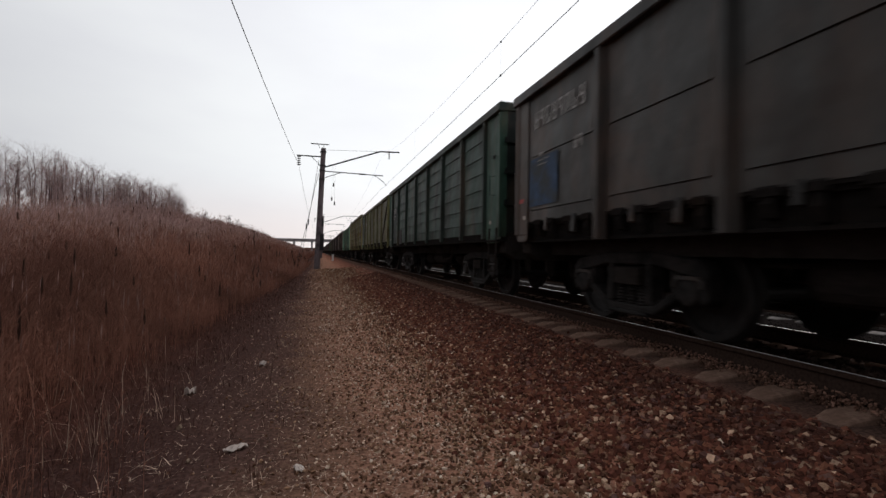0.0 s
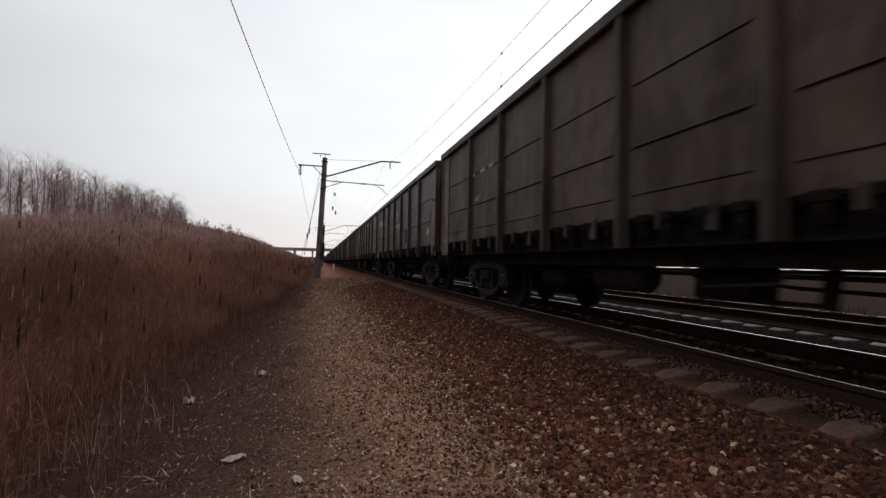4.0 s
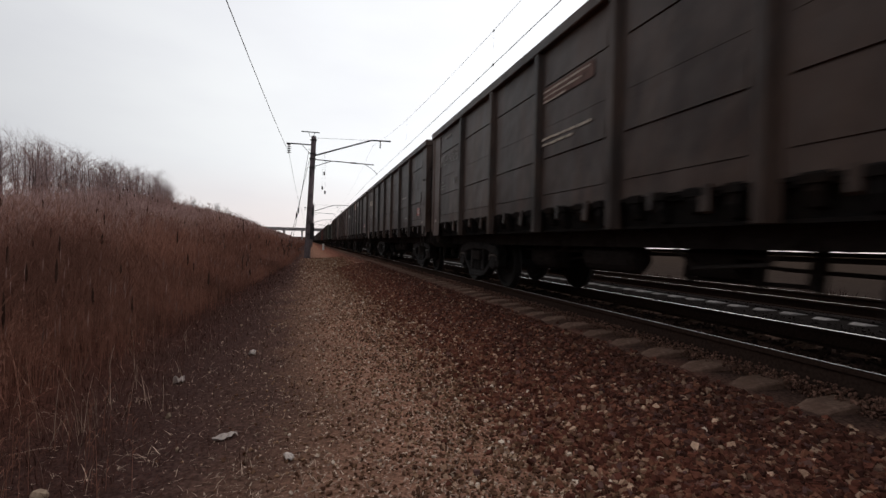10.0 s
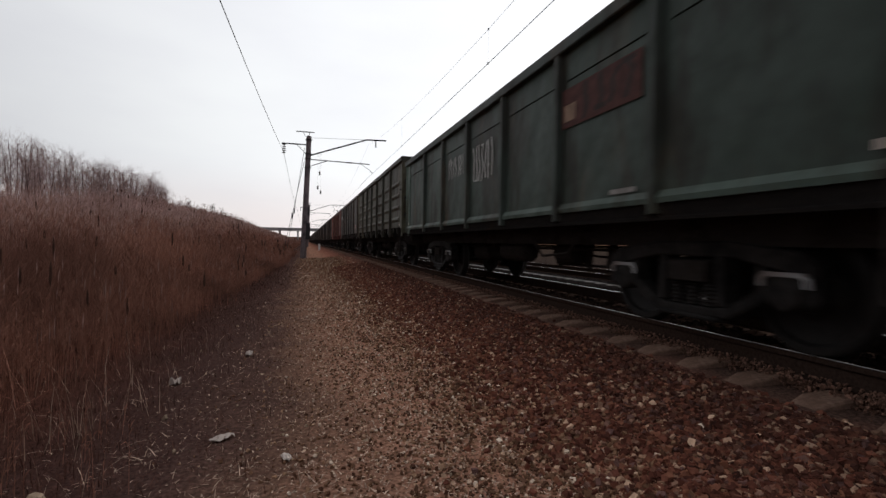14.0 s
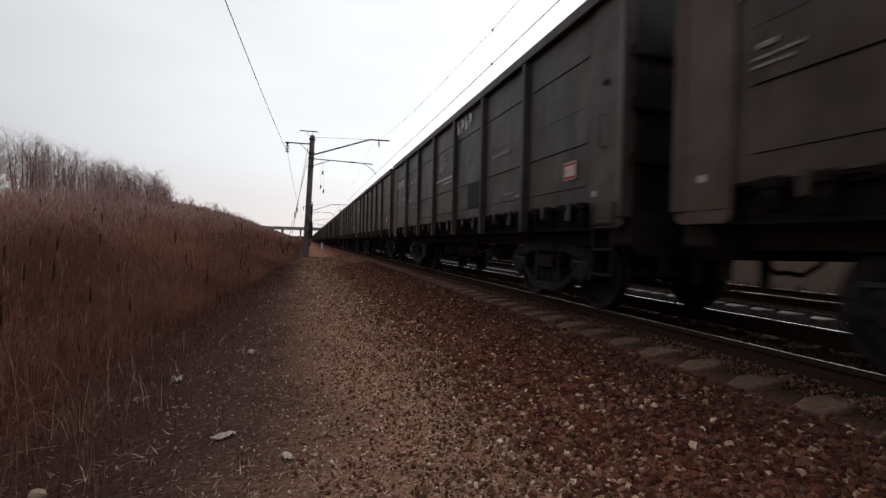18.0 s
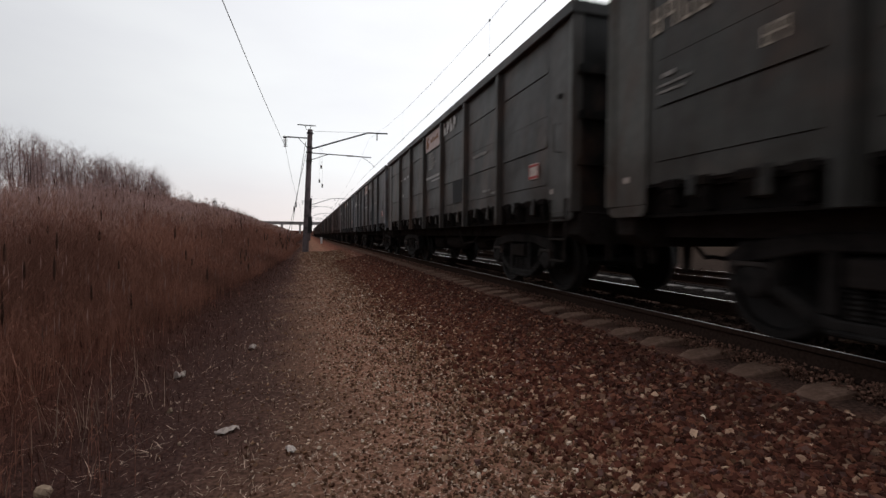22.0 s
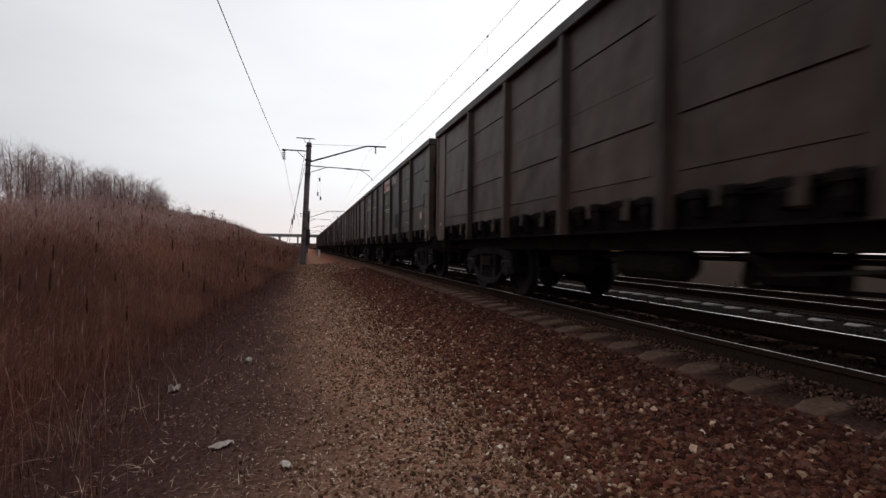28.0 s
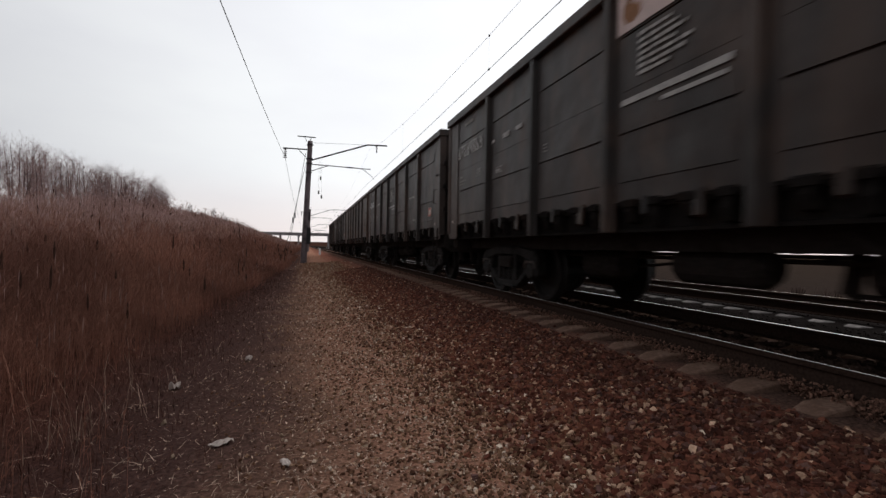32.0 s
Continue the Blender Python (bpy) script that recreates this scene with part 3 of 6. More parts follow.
def bolster_mesh():
    s = Shape()
    s.slab([(-1.15, 0.51), (-0.6, 0.44), (0.6, 0.44), (1.15, 0.51), (1.15, 0.70), (0.5, 0.80), (-0.5, 0.80), (-1.15, 0.70)], -0.22, 0.22)
    s.lathe([(0.80, 0.17), (0.86, 0.17), (0.87, 0.12)], (0, 0, 0), "z", 16)
    for side in (-1, 1):
        for k in (-1, 1):
            s.slab([(side * 0.62, 0.30), (side * 0.72, 0.30), (side * 0.72, 0.72), (side * 0.62, 0.72)], k * 0.40, k * 0.45)
    for k in (-1, 1):
        s.tube([(-0.8, k * 0.40, 0.40), (0.8, k * 0.40, 0.40)], 0.03, 6)
        s.tube([(-0.8, k * 0.40, 0.40), (0, k * 0.62, 0.46), (0.8, k * 0.40, 0.40)], 0.022, 5)
    return s.mesh("bogie", IRON, bevel=0.01)


BOGIE = {"bolster": bolster_mesh(), "wheels": wheelset_mesh(), "tyres": tread_mesh(), "box": axle_box_mesh(),
         "frame": {k: side_frame_mesh(k) for k in (-1, 1)}, "spring": spring_mesh(), "jaw": jaw_mesh(-1)}


# ends later take a tenth of the colour: coal dust plus painted gap shade
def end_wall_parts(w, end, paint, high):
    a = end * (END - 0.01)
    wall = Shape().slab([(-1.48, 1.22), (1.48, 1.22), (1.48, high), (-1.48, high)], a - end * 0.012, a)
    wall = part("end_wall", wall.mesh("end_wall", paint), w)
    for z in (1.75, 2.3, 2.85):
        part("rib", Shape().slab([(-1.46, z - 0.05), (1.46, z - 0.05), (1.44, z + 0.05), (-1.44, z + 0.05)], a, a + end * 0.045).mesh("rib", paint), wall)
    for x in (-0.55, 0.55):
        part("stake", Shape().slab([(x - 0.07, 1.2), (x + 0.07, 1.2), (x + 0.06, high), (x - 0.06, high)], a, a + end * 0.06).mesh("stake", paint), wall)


def build_wagon(style, paint):
    """A four-axle open gondola wagon; origin at rail height under its middle, y along the track."""
    w = new("gondola_wagon")
    silled = style in ("planked", "silled")
    low, top = 1.12 if silled else 1.02, TOP[style]
    plate = CORNER.get(style, 0.40)
    edges = (END - plate + 0.04,) + POSTS + (plate - 0.04 - END,)
    for side in (-1, 1):
        for i in range(7):
            part("side_panel", panel_mesh(edges[i + 1], edges[i], side, style).mesh("side_panel", paint), w)
        for y in POSTS + ((5.79, -5.79) if style == "planked" else ()):
            part("post", post_shape(y, side, low, top).mesh("post", paint, bevel=0.006), w)
        for end in (-1, 1):
            c = Shape()
            c.slab([(side * 1.40, end * END), (side * 1.53, end * END), (side * 1.545, end * (END - 0.015)), (side * 1.525, end * (END - 0.10)), (side * 1.508, end * (END - 0.12)), (side * 1.504, end * (END - plate)), (side * 1.494, end * (END - plate)), (side * 1.49, end * (END - 0.10)), (side * 1.40, end * (END - 0.08))], 1.14, top - 0.114, axis="z")
            c.slab([(end * END, 1.14), (end * (END - 0.03), 1.06), (end * (END - 0.09), 1.03), (end * (END - plate + 0.06), 1.03), (end * (END - plate + 0.01), 1.07), (end * (END - plate), 1.14)], side * 1.494, side * 1.504, axis="x")
            part("corner_post", c.mesh("corner_post", paint, bevel=0.006), w)
        rail = Shape()
        rail.slab([(side * 1.43, top - 0.154), (side * 1.56, top - 0.154), (side * 1.572, top - 0.139), (side * 1.572, top - 0.014), (side * 1.555, top), (side * 1.44, top), (side * 1.43, top - 0.014)], -END - 0.03, END + 0.03)
        part("top_rail", rail.mesh("top_rail", paint), w)
        sill = Shape()
        if silled:
            sill.slab([(side * 1.36, 1.06), (side * 1.53, 1.06), (side * 1.53, 1.09), (side * 1.50, 1.10), (side * 1.50, 1.22), (side * 1.36, 1.22)], 0.02 - END, END - 0.02)
        else:
            sill.slab([(side * 1.30, 1.02), (side * 1.42, 1.02), (side * 1.42, 1.05), (side * 1.38, 1.06), (side * 1.38, 1.30), (side * 1.478, 1.30), (side * 1.478, 1.36), (side * 1.30, 1.36)], 0.3 - END, END - 0.3)
        part("side_sill", sill.mesh("side_sill", HATCH), w)
        if style == "silled":
            ledge = Shape().slab([(side * 1.47, 1.22), (side * 1.535, 1.22), (side * 1.54, 1.27), (side * 1.50, 1.335), (side * 1.47, 1.335)], 0.1 - END, END - 0.1)
            part("ledge", ledge.mesh("ledge", paint), w)
        if not silled:
            for i in range(7):
                a, b = edges[i + 1] + 0.12, edges[i] - 0.12
                h = Shape()
                # a floor hatch's outer edge with its hinge lugs and latches
                h.slab([(side * 0.35, 1.36), (side * 1.44, 1.30), (side * 1.44, 1.26), (side * 0.35, 1.31)], a, b)
                for f, g, d in ((0.10, 0.09, 1.06), (0.36, 0.12, 1.12), (0.62, 0.07, 1.05), (0.86, 0.11, 1.10)):
                    y = a + (b - a) * f
                    h.slab([(side * 1.36, d), (side * 1.46, d + 0.02), (side * 1.50, d + 0.12), (side * 1.47, 1.36), (side * 1.36, 1.36)], y - g / 2, y + g / 2)
                    h.slab([(side * 1.44, 1.26), (side * 1.51, 1.27), (side * 1.51, 1.33), (side * 1.44, 1.38)], y - g, y + g * 0.9)
                hatch = part("floor_hatch", h.mesh("floor_hatch", HATCH), w, "sooty floor hatch with hinge lugs")
                if side < 0:
                    for f, low_end, wide in ((0.27, 1.12, 0.05), (0.70, 1.17, 0.035)):
                        y = a + (b - a) * f
                        tab = Shape().slab([(-1.472, low_end), (-1.512, low_end + 0.02), (-1.506, SHEET_LOW + 0.03), (-1.472, SHEET_LOW + 0.03)], y - wide, y + wide)
                        part("hinge_tab", tab.mesh("hinge_tab", paint), hatch)
        if style == "braced":
            for end in (-1, 1):
                y0, y1 = end * (END - 0.12), end * 4.45
                d = Shape()
                za, zb = top - 0.21, 1.36
                d.slab([(y0, za), (y0 - end * 0.12, za + 0.04), (y1 - end * 0.0, zb + 0.02), (y1 + end * 0.13, zb)], side * 1.487, side * 1.535, axis="x")
                part("diagonal_brace", d.mesh("diagonal_brace", paint, bevel=0.008), w)
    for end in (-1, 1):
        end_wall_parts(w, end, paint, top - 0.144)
        er = Shape().slab([(-1.43, top - 0.144), (1.43, top - 0.144), (1.43, top - 0.003), (-1.43, top - 0.003)], end * (END - 0.06), end * (END + 0.03))
        part("end_rail", er.mesh("end_rail", paint), w)
        beam = Shape().slab([(-1.40, 0.86), (-1.2, 0.74), (1.2, 0.74), (1.40, 0.86), (1.40, 1.24), (-1.40, 1.24)], end * (END - 0.3), end * (END - 0.02))
        part("end_beam", beam.mesh("end_beam", IRON, bevel=0.01), w)
        cp = Shape()
        cp.slab([(-0.16, 0.84), (0.16, 0.84), (0.16, 1.20), (-0.16, 1.20)], end * 6.2, end * 6.70)
        cp.slab([(-0.22, 0.83), (0.16, 0.83), (0.24, 1.0), (0.16, 1.24), (-0.22, 1.24)], end * 6.66, end * 6.955)
        cp.tube([(0.30, end * 6.5, 0.9), (0.32, end * 6.66, 0.70), (0.30, end * 6.82, 0.58), (0.26, end * 6.95, 0.60)], 0.03, 6)
        cp.tube([(-1.35, end * 6.68, 1.12), (-0.4, end * 6.68, 1.10), (-0.2, end * 6.75, 1.28)], 0.016, 5)
        for x, drop in ((-0.5, 0.44), (-0.95, 0.55)):
            strap = Shape().slab([(x - 0.07, 0.9), (x + 0.07, 0.9), (x + 0.03, drop), (x - 0.03, drop)], end * 6.55, end * 6.6)
            part("hanging_strap", strap.mesh("hanging_strap", IRON), w)
        part("coupler", cp.mesh("coupler", IRON, bevel=0.012), w, "cast automatic coupler and brake hose")
    ladder = Shape()
    for y in (-6.52, -6.17):
        ladder.tube([(-1.55, y, 1.30), (-1.56, y, 0.52)], 0.017, 5)
    for z in (0.53, 0.80, 1.07):
        ladder.tube([(-1.56, -6.52, z), (-1.56, -6.17, z)], 0.017, 5)
    part("step_ladder", ladder.mesh("step_ladder", IRON), w, "thin steel step ladder under the corner")
    hook = Shape().box(-1.52, -6.33, 2.57, -1.503, -6.27, 2.63).tube([(-1.51, -6.3, 2.6), (-1.55, -6.3, 2.57), (-1.555, -6.3, 2.62)], 0.01, 5)
    part("tie_hook", hook.mesh("tie_hook", CAST), w)
    for y, z in ((-6.1, 1.42), (6.32, 1.40)):
        part("corner_tag", Shape().box(-1.512, y - 0.03, z - 0.03, -1.503, y + 0.03, z + 0.03).mesh("corner_tag", PAPER), w, "small pale tag")
    grip = Shape().tube([(-1.50, -6.3, 1.9), (-1.60, -6.3, 1.9), (-1.60, -6.3, 2.25), (-1.50, -6.3, 2.25)], 0.008, 5)
    part("grab_handle", grip.mesh("grab_handle", paint), w)
    frame_s = Shape()
    for side in (-1, 1):
        frame_s.slab([(side * 0.18, 0.84), (side * 0.33, 0.84), (side * 0.33, 0.87), (side * 0.21, 0.88), (side * 0.21, 1.27), (side * 0.29, 1.29), (side * 0.29, 1.31), (side * 0.18, 1.31)], 0.02 - END, END - 0.02)
    for y in POSTS:
        frame_s.slab([(-1.34, 1.05), (-1.34, 1.28), (1.34, 1.28), (1.34, 1.02), (0.6, 0.88), (-0.6, 0.88)], y - 0.1, y + 0.1)
    part("underframe", frame_s.mesh("underframe", IRON), w, "sooty centre sill and cross beams")
    floor_s = Shape().slab([(-1.43, 1.37), (1.43, 1.37), (1.43, 1.40), (-1.43, 1.40)], 0.1 - END, END - 0.1)
    part("floor_plate", floor_s.mesh("floor_plate", IRON), w)
    tank = Shape().lathe([(-0.55, 0.04), (-0.52, 0.14), (-0.44, 0.19), (0.44, 0.19), (0.52, 0.14), (0.55, 0.04)], (-0.75, 0.1, 0.70), "y", 14)
    tank.box(-0.80, -0.2, 0.9, -0.70, -0.15, 1.1).box(-0.80, 0.3, 0.9, -0.70, 0.35, 1.1)
    part("air_reservoir", tank.mesh("air_reservoir", IRON, smooth=False), w, "brake air reservoir hung under the floor")
    tank_2 = Shape().lathe([(-0.42, 0.04), (-0.40, 0.16), (-0.32, 0.21), (0.32, 0.21), (0.40, 0.16), (0.42, 0.04)], (-0.55, 2.15, 0.66), "y", 14)
    tank_2.box(-0.60, 1.95, 0.8, -0.50, 2.0, 1.05).box(-0.60, 2.3, 0.8, -0.50, 2.35, 1.05)
    part("spare_reservoir", tank_2.mesh("spare_reservoir", IRON), w)
    lever = Shape()
    for y in (-2.3, -1.75, -0.9):
        lever.slab([(y, 1.0), (y + 0.12, 1.0), (y + 0.2, 0.52), (y + 0.08, 0.46)], -0.42, -0.36, axis="x")
    lever.tube([(-0.39, -2.2, 0.52), (-0.39, -0.75, 0.5)], 0.022, 5)
    part("brake_lever", lever.mesh("brake_lever", IRON), w)
    valve = Shape().lathe([(-0.14, 0.06), (-0.12, 0.12), (0.12, 0.12), (0.14, 0.06)], (-0.55, 1.5, 0.86), "x", 12).box(-0.66, 1.38, 0.9, -0.44, 1.62, 1.06)
    part("brake_valve", valve.mesh("brake_valve", IRON), w)
    cyl = Shape().lathe([(-0.3, 0.05), (-0.28, 0.17), (0.25, 0.18), (0.3, 0.05)], (-0.5, -1.3, 0.70), "y", 12)
    part("brake_cylinder", cyl.mesh("brake_cylinder", IRON), w)
    for points in ([(-0.15, -3.3, 0.62), (-0.4, -1.9, 0.66), (-0.45, -0.6, 0.78)], [(-0.15, 3.3, 0.62), (-0.35, 2.3, 0.58), (-0.45, 1.0, 0.70)], [(-1.2, -2.7, 1.02), (-1.22, -2.4, 0.72), (-1.22, -1.7, 0.66), (-1.2, -1.2, 1.02)]):
        part("brake_rod", Shape().tube(points, 0.02, 5).mesh("brake_rod", IRON), w)
    for x, z in ((-0.62, 0.765), (0.62, 0.80)):
        pipe = Shape().tube([(x, -5.9, z + 0.2), (x, -5.6, z), (x, 5.6, z), (x, 5.9, z + 0.2)], 0.026, 6)
        part("brake_pipe", pipe.mesh("brake_pipe", IRON), w)
    for x in (-1.02, 1.02):
        shaft = Shape().slab([(x - 0.05, 0.836), (x + 0.05, 0.836), (x + 0.05, 1.1), (x - 0.05, 1.1)], 0.35 - END, END - 0.35)
        for y in (-2.6, -1.5, -0.3, 0.7, 1.9, 2.7):
            shaft.slab([(x - 0.06, 0.83), (x + 0.06, 0.83), (x + 0.06, 1.3), (x - 0.06, 1.3)], y - 0.05, y + 0.05)
        part("hatch_shaft", shaft.mesh("hatch_shaft", IRON), w, "sooty torsion shaft of the floor hatches")
    for end in (-1, 1):
        bogie = part("bogie", BOGIE["bolster"], w, "two-axle cast steel bogie", (0, end * 4.325, 0))
        for side in (-1, 1):
            part("side_frame", BOGIE["frame"][side], bogie)
            for y in (-0.19, 0.0, 0.19):
                part("spring", BOGIE["spring"], bogie, "", (side * 1.03, y, 0))
            for k in (-1, 1):
                ab = part("axle_box", BOGIE["box"], bogie, "", (side * 0.95, k * 0.925, 0.4785))
                ab.rotation_euler = (0, 0, 0 if side > 0 else math.pi)
                if side < 0:
                    part("jaw_arch", BOGIE["jaw"], bogie, "", (0, k * 0.925, 0.0))
        for k in (-1, 1):
            ws = part("wheelset", BOGIE["wheels"], bogie, "dark steel wheels on an axle", (0, k * 0.925, 0.4785))
            ws["end"] = k
    return w


# markings: one shallow mesh a kind, laid on the sheet that faces the path
def bars(name, rows, mat, x=-1.4985, thick=0.004):
    """Rows of (y0, y1, z0, z1) as thin painted bars; y falls along the reading direction."""
    return bars_shape(rows, x, thick).mesh(name, mat)


def bars_shape(rows, x, thick=0.004):
    """The same bars as a shape, to lie on a painted field."""
    s = Shape()
    for y0, y1, z0, z1 in rows:
        s.box(x - thick, min(y0, y1), z0, x, max(y0, y1), z1)
    return s


def digits(y, z, n, size):
    """n digit-sized groups of bars in a row."""
    rows, step = [], size * 0.72
    for k in range(n):
        a, b = y - k * step, y - k * step - size * 0.46
        rows += [(a, a - size * 0.11, z + (size * 0.45 if k % 3 == 1 else 0), z + size), (b, b + size * 0.11, z, z + (size * 0.5 if k % 4 == 2 else size))]
        for i, f in enumerate((0.0, 0.45, 0.89)):
            if (k * 5 + i * 2) % 7 < 4:
                rows.append((a - size * 0.11, b + size * 0.11, z + size * f, z + size * (f + 0.11)))
    return rows


def lines(y, z, widths, height=0.05, gap=0.09, plain=False):
    """Lines of writing, each broken into words of uneven length and height."""
    if plain:
        return [(y, y - w, z - k * gap, z - k * gap + height) for k, w in enumerate(widths)]
    rows, r = [], random.Random(int(abs(y) * 100 + z * 1000))
    for k, w in enumerate(widths):
        a, end, low = y, y - w, z - k * gap
        while a > end + 0.03:
            b = max(end, a - r.uniform(0.09, 0.24))
            rows.append((a, b, low + height * r.uniform(0, 0.18), low + height * r.uniform(0.75, 1.0)))
            a = b - r.uniform(0.018, 0.035)
    return rows


def letters(y, z, n, size):
    """n letter-sized blocks, each a tall bar and a lower one beside it."""
    rows, step = [], size * 0.85
    for k in range(n):
        a = y - k * step
        rows += [(a, a - size * 0.22, z, z + size), (a - size * 0.22, a - size * 0.55, z + size * 0.3 * (k % 2), z + size * (0.55 + 0.3 * (k % 2)))]
    return rows


MARKS = {
    "number": ("number_marking", digits(6.0, 2.69, 8, 0.245)),
    "heading": ("heading_note", lines(5.62, 3.29, (0.46,), 0.085)),
    "figures": ("small_figure", digits(4.88, 2.18, 2, 0.15)),
    "weights": ("weight_note", lines(5.86, 2.27, (0.14,), 0.04, plain=True) + lines(5.9, 2.19, (0.36, 0.3), 0.03, 0.06)),
    "notes": ("load_note", lines(4.16, 2.65, (0.12,), 0.06) + lines(3.68, 2.64, (0.24,), 0.09) + lines(3.2, 2.65, (0.26,), 0.08)),
    "inspection": ("inspection_note", lines(3.98, 2.19, (0.26,), 0.012, plain=True) + lines(3.97, 2.13, (0.24,), 0.05) + lines(3.98, 2.11, (0.26,), 0.012, plain=True)),
    "repair": ("repair_note", lines(2.3, 2.24, (0.09, 0.07, 0.09), 0.016, 0.045, True)),
    "text": ("owner_notes", lines(0.42, 2.92, (0.42, 0.5, 0.6, 0.52, 0.66, 0.58, 0.4), 0.04, 0.064)),
    "lower": ("owner_line", lines(0.66, 2.30, (1.3,), 0.06, plain=True)),
    "small": ("small_line", lines(0.1, 2.21, (0.7,), 0.04, plain=True)),
    "letters": ("painted_letters", letters(-0.98, 3.16, 4, 0.29)),
    "lines": ("route_notes", lines(-3.02, 2.30, (0.7,), 0.07)),
    "low_lines": ("route_plate", lines(-3.56, 1.61, (0.36,), 0.055)),
    "end_lines": ("end_note", lines(-3.98, 1.56, (0.3,), 0.045)),
}
MARK_MESH = {}


def mark(w, kind, mat):
    key = (kind, mat.name)
    if key not in MARK_MESH:
        MARK_MESH[key] = bars(MARKS[kind][0], MARKS[kind][1], mat)
    part(MARKS[kind][0], MARK_MESH[key], w)
    if kind == "number":
        mark(w, "figures", mat)
        mark(w, "heading", DIM)
        mark(w, "weights", DIM)
    if kind == "lines":
        mark(w, "low_lines", mat)
        mark(w, "end_lines", mat)
    if kind == "text":
        mark(w, "lower", mat)
        mark(w, "small", mat)
    if kind == "notes":
        mark(w, "inspection", mat)
        mark(w, "repair", DIM)


def plate_meshes():
    x = -1.4985
    logo = Shape().box(x - 0.006, -0.74, 3.04, x, 0.74, 3.47).mesh("owner_plate", PLATE)
    crest = Shape().slab([(0.64, 3.30), (0.56, 3.40), (0.40, 3.40), (0.42, 3.34), (0.54, 3.32), (0.40, 3.24), (0.40, 3.16), (0.50, 3.10), (0.60, 3.12), (0.66, 3.2)], x - 0.009, x - 0.006, axis="x")
    crest = crest.mesh("plate_emblem", OCHRE)
    words = Shape()
    for k in range(5):
        words.box(x - 0.009, 0.12 - 0.15 * k, 3.22, x - 0.006, 0.23 - 0.15 * k, 3.31 + 0.03 * (k % 3 == 1))
    words = words.mesh("plate_writing", OCHRE)
    sign = Shape().box(x - 0.006, -5.71, 1.64, x, -5.43, 1.86).mesh("warning_sign", material("dirty_sign_paint", (0.6, 0.5, 0.45), 0.7, grain=10))
    edge = Shape()
    edge.box(x - 0.010, -5.70, 1.815, x - 0.006, -5.44, 1.85).box(x - 0.010, -5.70, 1.65, x - 0.006, -5.44, 1.685).box(x - 0.010, -5.70, 1.68, x - 0.006, -5.69, 1.82).box(x - 0.010, -5.45, 1.68, x - 0.006, -5.44, 1.82)
    edge = edge.mesh("sign_border", SIGNRED)
    dull = sign.copy()
    dull.materials[0] = material("grimy_sign_paint", (0.20, 0.125, 0.095), 0.8, grain=10, spread=0.4)
    worn_edge = edge.copy()
    worn_edge.materials[0] = material("grimy_border_paint", (0.15, 0.075, 0.055), 0.8, grain=10)
    dark = Shape().box(x - 0.008, -2.36, 1.54, x, -1.74, 2.02).mesh("routing_board", SOOT)
    return logo, crest, words, (sign, edge), (dull, worn_edge), dark


LOGO, CREST, CREST_WORDS, SIGN, DULL_SIGN, BOARD = plate_meshes()
BLUE_SPOT = Shape().box(-1.5025, 5.3, 1.55, -1.4985, 6.15, 2.25).mesh("blue_patch", SIGNBLUE)
RED_SPOT = Shape().box(-1.567, 6.23, 1.62, -1.562, 6.37, 1.68).mesh("red_marker", SIGNRED)
PALE_PATCH = bars("pale_patch", [(4.05, 3.6, 1.56, 1.74), (3.62, 2.65, 1.58, 1.9), (3.5, 2.9, 1.88, 1.97)], material("scraped_pinkish_paint", (0.21, 0.155, 0.14), 0.8, grain=7, spread=0.45))
YELLOW_BOX = Shape().box(-1.535, 5.9, 1.06, -1.499, 6.15, 1.38, 0.015).mesh("yellow_plate", material("faded_yellow_paint", (0.36, 0.24, 0.12), 0.7, grain=8, spread=0.25))
TEAL_PATCH = Shape().box(-1.509, 6.24, 1.20, -1.5045, 6.5, 1.36).mesh("teal_patch", material("teal_paint", (0.025, 0.16, 0.11), 0.8, grain=10, spread=0.4))
